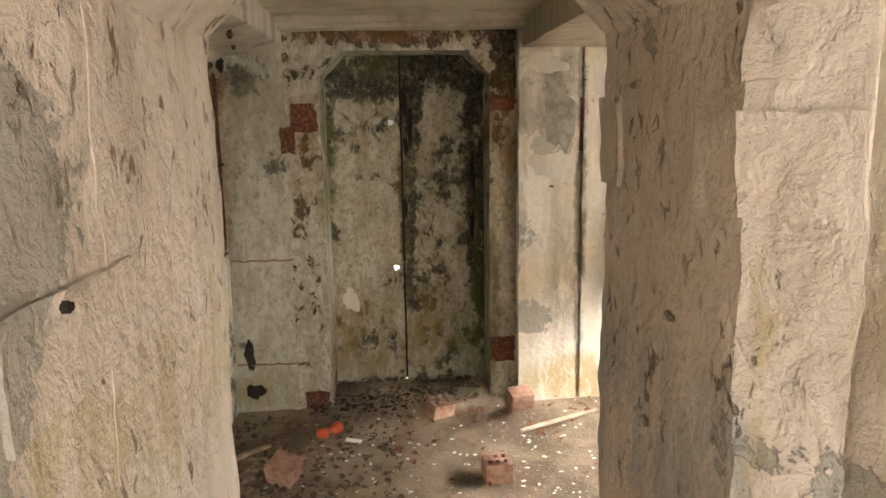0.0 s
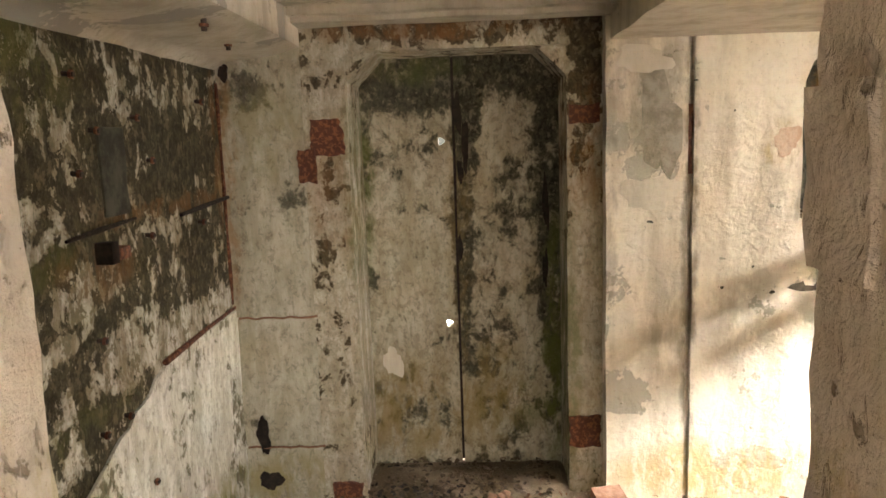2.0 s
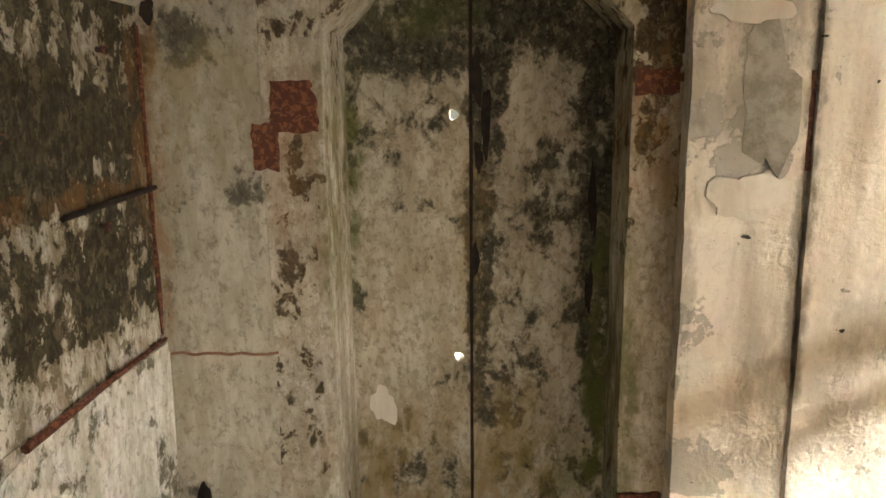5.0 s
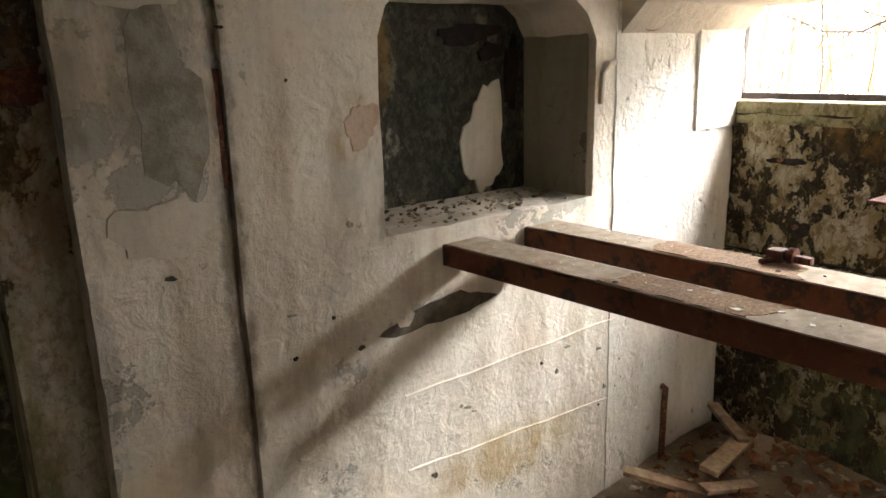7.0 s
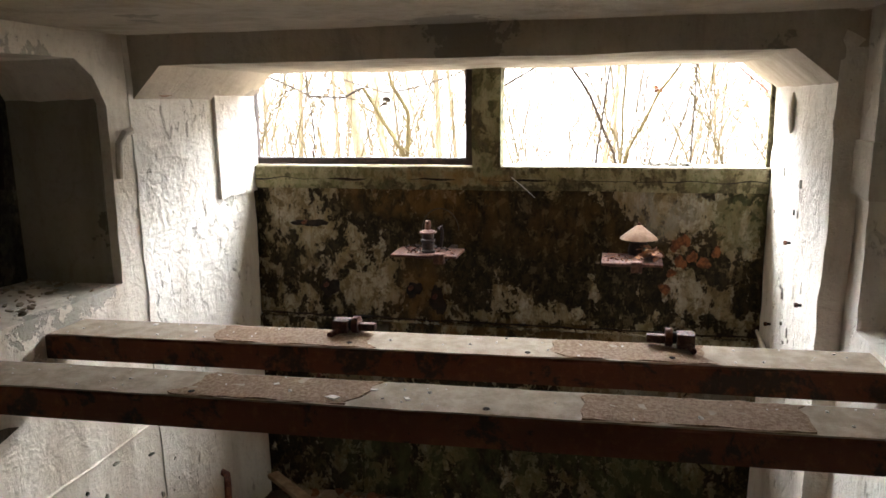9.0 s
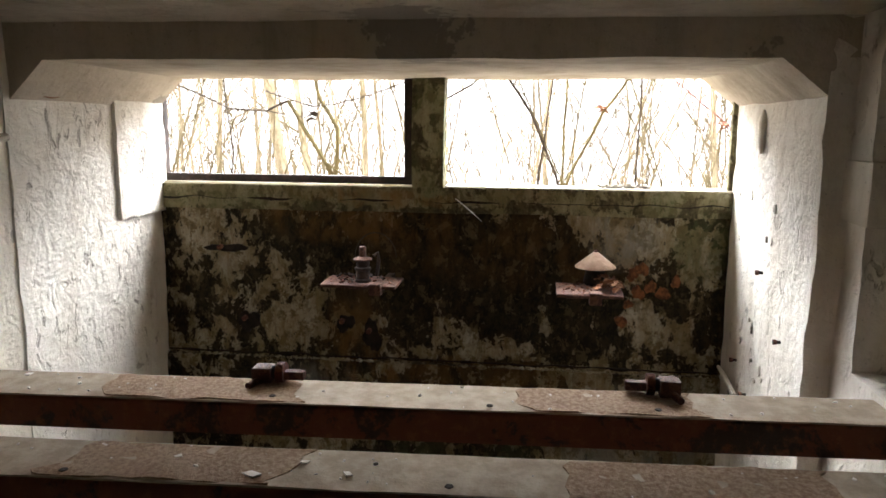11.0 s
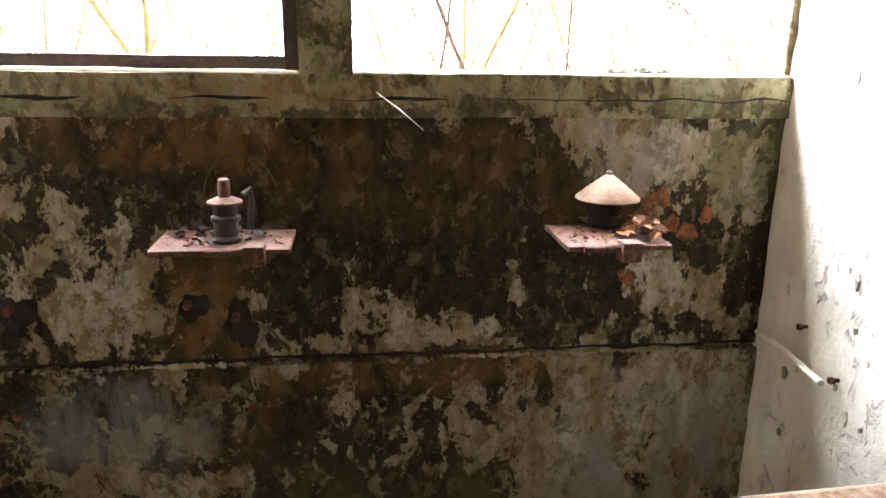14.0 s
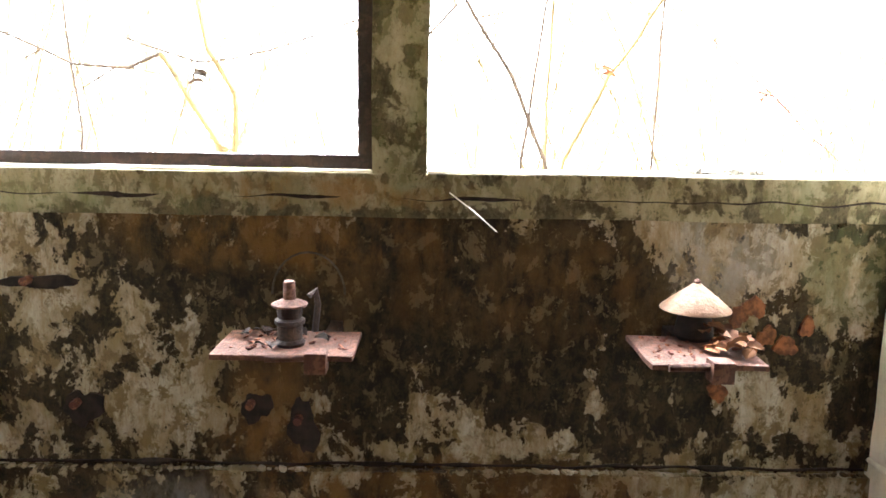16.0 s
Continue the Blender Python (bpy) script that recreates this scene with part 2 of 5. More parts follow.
M_JAMB = plaster("thick_limewash", (0.68, 0.60, 0.505), (0.52, 0.45, 0.36), (0.38, 0.355, 0.30), 0.64, 0.026, (2, 5, 1), 0.9, [
    ((0.42, 0.34, 0.14), 0.6, [(0.78, 1.25, 0.07, 0.4, 1), (0.63, 1.12, 0.012, 0.25, 0.9), (-0.30, 1.1, 0.012, 0.2, 0.8)]),
    ((0.36, 0.37, 0.36), 0.7, [(0.60, 0.95, 0.04, 0.22, 1)])])
M_PANEL = zoned("grey_render", (0, 2), 0.26, [
    (-0.72, 1.75, 0.16, 0.12, -0.26), (-0.52, 1.35, 0.10, 0.08, -0.26), (-0.76, 1.3, 0.06, 0.5, -0.16), (-0.74, 0.35, 0.06, 0.4, -0.16), (-0.60, 1.80, 0.2, 0.15, -0.12), (-0.6, 0.6, 0.15, 0.2, 0.1)],
    (0.06, 0.055, 0.038), (0.14, 0.13, 0.095), (0.34, 0.305, 0.22), (0.49, 0.455, 0.365),
    [((0.26, 0.22, 0.09), 0.7, [(-0.6, 0.12, 0.25, 0.12, 1), (-0.65, 1.6, 0.2, 0.2, 0.6)]), ((0.28, 0.15, 0.06), 0.6, [(-0.77, 1.4, 0.04, 0.6, 1)])], (7, 1, 3), 0.10, 0.6, blotch=0.25)
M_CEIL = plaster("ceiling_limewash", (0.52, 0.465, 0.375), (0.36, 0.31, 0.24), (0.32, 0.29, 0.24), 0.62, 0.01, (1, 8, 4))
M_BAY = plaster("bay_limewash", (0.80, 0.76, 0.68), (0.62, 0.56, 0.47), (0.46, 0.42, 0.35), 0.66, 0.014, (4, 4, 9), 0.45)
M_MOULD = zoned("mouldy_render", (1, 2), -0.05, [
    (2.70, 1.14, 0.42, 0.24, -0.24), (2.31, 1.11, 0.13, 0.18, -0.20), (3.05, 1.25, 0.26, 0.14, -0.13), (2.75, 0.98, 0.10, 0.06, 0.34), (2.58, 0.925, 0.12, 0.05, 0.30),
    (2.43, 1.01, 0.06, 0.11, 0.20), (2.20, 1.31, 0.14, 0.10, 0.30), (2.00, 1.28, 0.13, 0.16, 0.20), (2.03, 0.98, 0.09, 0.08, 0.30), (2.70, 1.277, 0.07, 0.03, 0.36),
    (3.62, 1.25, 0.16, 0.15, 0.24), (3.39, 1.09, 0.15, 0.16, 0.11), (3.20, 0.97, 0.22, 0.11, 0.15), (2.12, 0.64, 0.40, 0.24, 0.34), (3.25, 0.60, 0.20, 0.12, 0.16)],
    (0.011, 0.0085, 0.0045), (0.040, 0.029, 0.013), (0.20, 0.148, 0.070), (0.42, 0.385, 0.295),
    [((0.15, 0.080, 0.022), 0.75, [(3.11, 1.36, 0.34, 0.09, 1), (3.09, 0.86, 0.14, 0.26, 1), (2.72, 0.82, 0.6, 0.05, 0.7), (2.55, 1.25, 0.5, 0.12, 0.5)]),
     ((0.085, 0.092, 0.035), 0.7, [(1.95, 1.30, 0.09, 0.14, 0.9), (2.7, 0.3, 0.9, 0.3, 1)]),
     ((0.24, 0.235, 0.205), 0.7, [(2.20, 1.32, 0.12, 0.10, 1), (3.28, 0.72, 0.24, 0.12, 0.8), (2.10, 0.62, 0.3, 0.2, 0.9)])], gain=1.05)
M_WEST = zoned("stained_render", (1, 2), -0.07, [
    (2.67, 1.55, 0.07, 0.10, 0.26), (2.90, 1.70, 0.12, 0.08, 0.20), (3.08, 1.53, 0.06, 0.11, 0.24), (3.35, 1.70, 0.30, 0.08, 0.10), (2.83, 1.49, 0.10, 0.17, -0.3),
    (3.32, 1.53, 0.35, 0.12, -0.22), (2.44, 1.33, 0.25, 0.03, 0.26), (2.68, 1.18, 0.18, 0.08, 0.18), (3.41, 0.92, 0.45, 0.09, 0.32), (2.93, 0.97, 0.28, 0.10, 0.26),
    (2.47, 1.08, 0.25, 0.03, 0.26), (2.51, 0.92, 0.25, 0.05, 0.24), (2.42, 0.77, 0.2, 0.06, 0.26), (2.75, 0.80, 0.25, 0.08, -0.10), (3.22, 1.30, 0.3, 0.03, 0.16)],
    (0.028, 0.023, 0.013), (0.078, 0.064, 0.036), (0.23, 0.19, 0.12), (0.58, 0.55, 0.47),
    [((0.095, 0.092, 0.024), 0.65, [(2.40, 1.75, 0.30, 0.16, 1), (2.38, 1.28, 0.3, 0.05, 0.9), (2.5, 0.86, 0.4, 0.05, 0.6)]),
     ((0.20, 0.095, 0.03), 0.8, [(3.74, 1.55, 0.05, 0.35, 0.7), (3.3, 1.36, 0.5, 0.03, 0.7), (2.75, 1.22, 0.2, 0.08, 0.6)])], (5, 2, 8), 0.03)
M_WESTBASE = zoned("washed_plaster", (1, 2), 0.16, [
    (2.95, 0.60, 0.12, 0.30, 0.2), (3.40, 0.50, 0.25, 0.25, 0.15), (2.62, 0.55, 0.14, 0.18, -0.22), (3.20, 0.30, 0.12, 0.30, -0.10), (2.40, 0.35, 0.25, 0.16, -0.14), (3.7, 0.35, 0.08, 0.3, -0.15)],
    (0.11, 0.10, 0.065), (0.22, 0.20, 0.14), (0.50, 0.47, 0.38), (0.78, 0.76, 0.70),
    [((0.24, 0.22, 0.08), 0.7, [(3.45, 0.15, 0.4, 0.12, 1), (2.7, 0.35, 0.5, 0.06, 0.8)])], (2, 6, 8), 0.10, blotch=0.35)
M_DOOR = zoned("door_concrete", (0, 2), 0.13, [
    (0.20, 1.85, 0.50, 0.16, -0.26), (0.17, 1.05, 0.05, 0.62, -0.26), (0.21, 1.62, 0.07, 0.30, -0.30), (0.57, 1.10, 0.07, 0.85, -0.24), (-0.26, 1.30, 0.04, 0.5, -0.12),
    (0.42, 1.05, 0.14, 0.40, -0.02), (0.30, 1.55, 0.07, 0.20, 0.24), (-0.07, 0.85, 0.20, 0.45, 0.12), (-0.17, 0.55, 0.07, 0.10, 0.2), (-0.05, 1.72, 0.2, 0.08, -0.14)],
    (0.022, 0.020, 0.012), (0.085, 0.077, 0.05), (0.31, 0.268, 0.182), (0.46, 0.42, 0.325),
    [((0.085, 0.098, 0.020), 0.95, [(0.58, 0.60, 0.06, 0.6, 0.9), (-0.27, 1.35, 0.05, 0.4, 0.8), (-0.05, 1.86, 0.25, 0.07, 0.5), (0.40, 0.30, 0.2, 0.15, 0.5)]),
     ((0.23, 0.165, 0.06), 0.7, [(-0.08, 0.28, 0.26, 0.28, 1), (0.28, 0.35, 0.16, 0.3, 0.9), (0.15, 1.1, 0.06, 0.6, 0.6)])], (9, 3, 2), 0.14, 0.75, 0.10, 0.006, 0.55)
M_FRAME = zoned("frame_render", (0, 2), 0.13, [
    (0.15, 1.99, 0.75, 0.07, -0.26), (0.69, 1.86, 0.09, 0.28, -0.32), (-0.36, 1.85, 0.12, 0.10, -0.12), (0.69, 1.40, 0.10, 0.15, -0.10), (0.69, 0.80, 0.09, 0.6, 0.4), (-0.28, 0.75, 0.03, 0.5, 0.2)],
    (0.040, 0.030, 0.016), (0.11, 0.085, 0.05), (0.34, 0.29, 0.20), (0.56, 0.52, 0.43),
    [((0.24, 0.115, 0.035), 0.8, [(-0.35, 1.35, 0.12, 0.3, 0.4), (0.1, 2.0, 0.5, 0.06, 0.8), (0.69, 1.5, 0.1, 0.25, 0.7)]),
     ((0.10, 0.11, 0.03), 0.7, [(-0.26, 1.3, 0.05, 0.4, 0.9), (0.62, 0.6, 0.05, 0.6, 1)])], (1, 7, 5), 0.05, 0.9, blotch=0.5)
M_RUST = rusty("rusty_iron", (0.085, 0.026, 0.013), (0.20, 0.075, 0.032), 0.50, 55)
M_BEAM = rusty("red_lead_steel", (0.125, 0.042, 0.018), (0.038, 0.024, 0.014), 0.52, 7)
M_COPPER = rusty("rusty_plate", (0.066, 0.025, 0.012), (0.135, 0.058, 0.031), 0.48, 60, 0.72)
M_DARKIRON = rusty("dark_iron", (0.024, 0.015, 0.011), (0.05, 0.027, 0.017), 0.5, 40)
M_DUST = plain("grey_dust", (0.29, 0.23, 0.16), (0.41, 0.34, 0.25), 22, 0.95, 0.002)
M_DUSTRUST = plain("rust_dust", (0.19, 0.112, 0.06), (0.33, 0.235, 0.15), 120, 0.95, 0.003)
M_BRICK = plain("fired_clay", (0.24, 0.12, 0.075), (0.36, 0.22, 0.155), 25, 0.9, 0.003)
# black for mould, peeling coat and debris, and for shade painted as holes
M_HOLE = plain("hole_shade_and_black", (0.012, 0.009, 0.007), (0.03, 0.02, 0.015), 30, 0.95)
M_WOOD = plain("weathered_wood", (0.20, 0.13, 0.08), (0.34, 0.25, 0.16), 18, 0.9)
M_HAT = plain("tin_shade", (0.20, 0.115, 0.066), (0.29, 0.19, 0.12), 25, 0.6, 0.003)
M_ORANGE = plain("orange_plastic", (0.30, 0.035, 0.01), (0.42, 0.065, 0.018), 12, 0.45)
M_RUBBER = plain("black_rubber", (0.015, 0.014, 0.012), (0.03, 0.027, 0.022), 30, 0.7)
M_PALE = plain("pale_chip", (0.66, 0.62, 0.54), (0.8, 0.76, 0.68), 30, 0.8)
M_LEAF = plain("dead_leaf", (0.11, 0.045, 0.018), (0.23, 0.10, 0.038), 25, 0.8)
M_SILL = zoned("mossy_band", (1, 2), 0.10, [
    (3.1, 1.45, 0.5, 0.03, 0.08), (2.84, 1.65, 0.03, 0.2, 0.1), (2.0, 1.40, 0.2, 0.03, -0.12), (2.9, 1.39, 0.8, 0.015, -0.15), (2.5, 1.41, 0.3, 0.02, -0.1)],
    (0.045, 0.036, 0.018), (0.11, 0.09, 0.045), (0.20, 0.17, 0.085), (0.31, 0.285, 0.18),
    [((0.11, 0.125, 0.045), 0.5, [(2.84, 1.62, 0.07, 0.25, 0.8), (3.4, 1.41, 0.4, 0.04, 0.8), (2.0, 1.42, 0.15, 0.05, 1)]), ((0.22, 0.12, 0.035), 0.7, [(3.0, 1.43, 0.3, 0.03, 0.9)])], (2, 2, 2), 0.06)
M_BARK = plain("pale_bark", (0.18, 0.14, 0.08), (0.29, 0.235, 0.15), 12, 0.9)
M_TWIG = plain("dark_twig", (0.030, 0.021, 0.013), (0.06, 0.042, 0.025), 14, 0.9)
M_GROUND = plain("leaf_litter", (0.075, 0.055, 0.032), (0.14, 0.105, 0.065), 5, 0.95, 0.02)
M_ROT = plain("rotten_leaf", (0.055, 0.038, 0.022), (0.12, 0.085, 0.05), 30, 0.9)
M_WIRE = plain("rusty_wire", (0.16, 0.08, 0.045), (0.25, 0.13, 0.08), 40, 0.8)

M_GOUGE = plain("bare_render", (0.22, 0.20, 0.155), (0.36, 0.335, 0.27), 22, 0.92, 0.006)
M_GOUGE_DARK = plain("dark_render", (0.03, 0.028, 0.02), (0.075, 0.07, 0.052), 15, 0.92, 0.004)
M_PALEWALL = plaster("sound_limewash", (0.66, 0.61, 0.52), (0.52, 0.47, 0.38), (0.45, 0.41, 0.33), 0.7, 0.008, (3, 3, 3))
M_REDSTAIN = plaster("red_stained_limewash", (0.55, 0.42, 0.32), (0.36, 0.17, 0.09), (0.42, 0.36, 0.28), 0.6, 0.01, (6, 1, 2))
M_GOUGE_BROWN = plain("brown_render", (0.045, 0.036, 0.023), (0.11, 0.09, 0.06), 26, 0.92, 0.006)
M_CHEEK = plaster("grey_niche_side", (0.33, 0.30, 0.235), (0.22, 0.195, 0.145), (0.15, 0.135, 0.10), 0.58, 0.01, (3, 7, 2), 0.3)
M_PATCH = mouldy("flaked_plaster", (0.05, 0.04, 0.024), (0.26, 0.21, 0.12), (0.42, 0.385, 0.30), 0.485, (8, 8, 1), 0.50)
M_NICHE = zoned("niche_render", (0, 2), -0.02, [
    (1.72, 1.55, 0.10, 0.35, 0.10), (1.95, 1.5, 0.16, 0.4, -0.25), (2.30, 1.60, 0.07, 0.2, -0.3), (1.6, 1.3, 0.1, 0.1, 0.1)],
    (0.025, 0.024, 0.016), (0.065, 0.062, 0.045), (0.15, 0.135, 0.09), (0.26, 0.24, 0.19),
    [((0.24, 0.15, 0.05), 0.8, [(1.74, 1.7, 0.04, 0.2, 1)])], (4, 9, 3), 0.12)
M_LEAF2 = plain("orange_leaf", (0.075, 0.026, 0.010), (0.25, 0.095, 0.03), 45, 0.8, 0.004)
M_MOSS = plain("bright_moss", (0.30, 0.42, 0.03), (0.42, 0.50, 0.06), 60, 0.9)
M_BARK2 = plain("olive_bark", (0.085, 0.066, 0.026), (0.15, 0.12, 0.05), 14, 0.9)
M_REDTWIG = plain("red_twig", (0.14, 0.035, 0.02), (0.2, 0.06, 0.035), 14, 0.9)


def floor_material():
    n = Nodes("dirt_floor")
    big = n.noise(2.2, 5, 0.6, None, 0.4)
    mid = n.noise(15, 6, 0.7)
    fine = n.noise(90, 5, 0.7)
    chips = n.step(n.cells(55), 0.10, 0.2)
    col = n.mix(n.step(big, 0.35, 0.65), (0.15, 0.11, 0.072), (0.31, 0.24, 0.165))
    col = n.mix(n.math("MULTIPLY", n.step(mid, 0.5, 0.72), 0.7), col, (0.16, 0.10, 0.06))
    col = n.mix(n.math("MULTIPLY", n.step(fine, 0.58, 0.7), 0.7), col, (0.5, 0.44, 0.35))
    h = n.math("ADD", n.math("MULTIPLY", fine, 0.7), n.math("MULTIPLY", mid, 0.8))
    return n.done(col, 0.95, n.math("SUBTRACT", h, n.math("MULTIPLY", chips, 0.15)), 0.02, spec=0.1)


M_FLOOR = floor_material()

# ---- mesh helpers ----


def mesh_object(name, bm, material, parent=None, smooth=35):
    bmesh.ops.recalc_face_normals(bm, faces=bm.faces)
    for f in bm.faces:
        f.smooth = smooth > 0
    if smooth:
        for e in bm.edges:
            if len(e.link_faces) == 2 and e.calc_face_angle(0) > radians(smooth):
                e.smooth = False
    me = bpy.data.meshes.new(name)
    bm.to_mesh(me)
    bm.free()
    me.materials.append(material)
    ob = new(name, me)
    if parent:
        ob.parent = parent
    return ob


def part(name, bm, material, parent, label="", smooth=35):
    """One mesh under a thing or a part, given in world metres."""
    ob = mesh_object(name, bm, material, parent, smooth)
    m = Matrix()
    p = parent
    while p:
        m = p.matrix_basis @ m
        p = p.parent
    ob.matrix_basis = m.inverted()
    return tagged(ob, label)


def thing(name, at, label, category, group="", kind=""):
    ob = new(name)
    ob.empty_display_size = 0.05
    ob.matrix_basis = Matrix.Translation(at)
    return tagged(ob, label, category, group, kind)


def box(bm, x0, x1, y0, y1, z0, z1, bevel=0.0, m=None):
    made = bmesh.ops.create_cube(bm, size=1.0)["verts"]
    for v in made:
        v.co = Vector((x0 + (v.co.x + 0.5) * (x1 - x0), y0 + (v.co.y + 0.5) * (y1 - y0), z0 + (v.co.z + 0.5) * (z1 - z0)))
    if bevel:
        edges = list({e for v in made for e in v.link_edges})
        made = list({v for f in bmesh.ops.bevel(bm, geom=edges, offset=bevel, segments=2, affect="EDGES", profile=0.6)["faces"] for v in f.verts} | {v for v in made if v.is_valid})
    if m:
        for v in made:
            v.co = m @ v.co
    return made


def prism(bm, outline, axis, a, b):
    """Outline in the two other axes, in their order, pushed along axis from a to b."""
    def at(p, q):
        c = [p[0], p[1]]
        c.insert(axis, q)
        return Vector(c)
    low = [bm.verts.new(at(p, a)) for p in outline]
    high = [bm.verts.new(at(p, b)) for p in outline]
    bm.faces.new(low)
    bm.faces.new(high)
    k = len(outline)
    for i in range(k):
        bm.faces.new((low[i], low[(i + 1) % k], high[(i + 1) % k], high[i]))


def gridded(bm, res):
    """Cuts a mesh into a lattice of about res metres."""
    for k in range(3):
        c = [v.co[k] for v in bm.verts]
        low, high = min(c), max(c)
        p = math.floor(low / res) * res + res
        while p < high - 1e-4:
            if p > low + 1e-4:
                at, no = Vector((0, 0, 0)), Vector((0, 0, 0))
                at[k], no[k] = p, 1
                bmesh.ops.bisect_plane(bm, geom=bm.verts[:] + bm.edges[:] + bm.faces[:], plane_co=at, plane_no=no, dist=1e-5)
            p += res


def weathered(bm, amp, freq=5.0, lump=0.0, lump_freq=20.0):
    """Uneven hand-laid surface: moves each vertex by smooth noise of its place."""
    for v in bm.verts:
        d = noise.noise_vector(v.co * freq) * amp
        if lump:
            d += noise.noise_vector(v.co * lump_freq + Vector((9, 4, 2))) * lump
        v.co += d


def wall_piece(name, material, shapes, label, category="wall", res=0.08, amp=0.006, freq=4.0, lump=0.0, lump_freq=22.0, kind="structure"):
    """One solid piece of the setting out of boxes (6 numbers) or prisms (outline, axis, a, b)."""
    whole = bmesh.new()
    for s in shapes:
        bm = bmesh.new()
        if len(s) == 6:
            box(bm, *s)
        else:
            prism(bm, *s)
        gridded(bm, res)
        weathered(bm, amp, freq, lump, lump_freq)
        me = bpy.data.meshes.new("piece")
        bm.to_mesh(me)
        bm.free()
        whole.from_mesh(me)
        bpy.data.meshes.remove(me)
    return tagged(mesh_object(name, whole, material), label, category, kind=kind)


def tube(bm, points, radii, sides=8):
    """A tapered round rod along points."""
    pts = [Vector(p) for p in points]
    rings = []
    for i, p in enumerate(pts):
        d = (pts[min(i + 1, len(pts) - 1)] - pts[max(i - 1, 0)]).normalized()
        u = d.orthogonal().normalized()
        if rings:
            u = (last - d * last.dot(d)).normalized()
        last = u
        w = d.cross(u)
        r = radii if isinstance(radii, float) else radii[i]
        rings.append([bm.verts.new(p + (u * math.cos(a) + w * math.sin(a)) * r) for a in (2 * math.pi * k / sides for k in range(sides))])
    for a, b in zip(rings, rings[1:]):
        for k in range(sides):
            bm.faces.new((a[k], a[(k + 1) % sides], b[(k + 1) % sides], b[k]))
    bm.faces.new(rings[0])
    bm.faces.new(rings[-1])


def lathe(bm, profile, at, sides=24):
    """Turns (radius, height) pairs round the upright through at."""
    rings = []
    for r, z in profile:
        rings.append([bm.verts.new(Vector(at) + Vector((r * math.cos(2 * math.pi * k / sides), r * math.sin(2 * math.pi * k / sides), z))) for k in range(sides)])
    for a, b in zip(rings, rings[1:]):
        for k in range(sides):
            bm.faces.new((a[k], a[(k + 1) % sides], b[(k + 1) % sides], b[k]))
    bm.faces.new(rings[0])
    bm.faces.new(rings[-1])


def chip(bm, at, size, seed, flat=0.5):
    """A broken lump of stone or plaster."""
    rng = random.Random(seed)
    made = bmesh.ops.create_icosphere(bm, subdivisions=1, radius=1.0)["verts"]
    turn = Euler((rng.uniform(0, 0.5), rng.uniform(0, 0.5), rng.uniform(0, 6.3))).to_matrix()
    sx, sy, sz = size * rng.uniform(0.7, 1.3), size * rng.uniform(0.5, 1.0), size * flat * rng.uniform(0.6, 1.2)
    for v in made:
        k = rng.uniform(0.7, 1.15)
        v.co = turn @ Vector((v.co.x * sx * k, v.co.y * sy * k, v.co.z * sz * k)) + Vector(at)


N = 3.79       # face of the north wall
W = -0.79      # face of the west wall
E = 3.22       # face of the window wall
S = 1.86       # face of the bay's south reveal
ROOM_S = 1.64  # face of the wall round the passage
TOP = 2.05     # high ceiling
LOW = 1.91     # low ceiling east of the door

# ---- floor and ceiling ----
bm = bmesh.new()
bmesh.ops.create_grid(bm, x_segments=110, y_segments=120, size=0.5)
for v in bm.verts:
    v.co = Vector((0.95 + v.co.x * 5.0, 1.15 + v.co.y * 6.3, 0))
    v.co.z = noise.noise(v.co * 2.3) * 0.012 + noise.noise(v.co * 11) * 0.008
    heap = max(0, 1 - (Vector((v.co.x, v.co.y, 0)) - Vector((3.0, 3.35, 0))).length / 0.75)
    v.co.z += heap * 0.14
    v.co.z += 0.05 * max(0, 1 - abs(v.co.y - 4.0) / 0.25) * (1 if -0.3 < v.co.x < 0.6 else 0)
tagged(mesh_object("floor", bm, M_FLOOR), "earth floor strewn with rubble and dust", "floor", kind="structure")

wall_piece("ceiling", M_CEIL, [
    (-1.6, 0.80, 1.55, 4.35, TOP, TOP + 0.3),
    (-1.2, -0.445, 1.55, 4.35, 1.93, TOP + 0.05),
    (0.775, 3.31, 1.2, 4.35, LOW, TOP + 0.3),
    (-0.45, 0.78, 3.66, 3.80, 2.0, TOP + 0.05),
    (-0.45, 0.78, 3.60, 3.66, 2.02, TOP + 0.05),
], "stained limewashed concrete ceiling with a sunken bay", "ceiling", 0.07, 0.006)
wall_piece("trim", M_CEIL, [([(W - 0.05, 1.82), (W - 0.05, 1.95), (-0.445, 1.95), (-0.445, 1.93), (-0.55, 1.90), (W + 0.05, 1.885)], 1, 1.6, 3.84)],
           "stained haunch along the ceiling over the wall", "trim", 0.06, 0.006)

# ---- north wall ----
wall_piece("wall_north", M_WASH, [
    (0.757, 1.078, N, 4.35, -0.05, TOP + 0.05),
    (1.100, 1.523, N, 4.35, -0.05, TOP + 0.05),
    (1.070, 1.110, N + 0.03, 4.35, -0.05, TOP + 0.05),
    (1.515, 2.480, N, 4.35, -0.05, 1.19),
    (1.515, 2.480, N, 4.35, 1.835, TOP + 0.05),
    (1.515, 2.480, 4.15, 4.35, 1.18, 1.84),
    (2.375, 2.480, N, 4.35, 1.18, 1.84),
    ([(1.515, 1.70), (1.515, 1.84), (1.60, 1.84), (1.55, 1.80)], 1, N, 4.13),
    ([(2.38, 1.70), (2.38, 1.84), (2.26, 1.84), (2.33, 1.79)], 1, N, 4.13),
], "limewashed concrete wall with a deep niche and flaked patches", res=0.05, amp=0.006, lump=0.003)
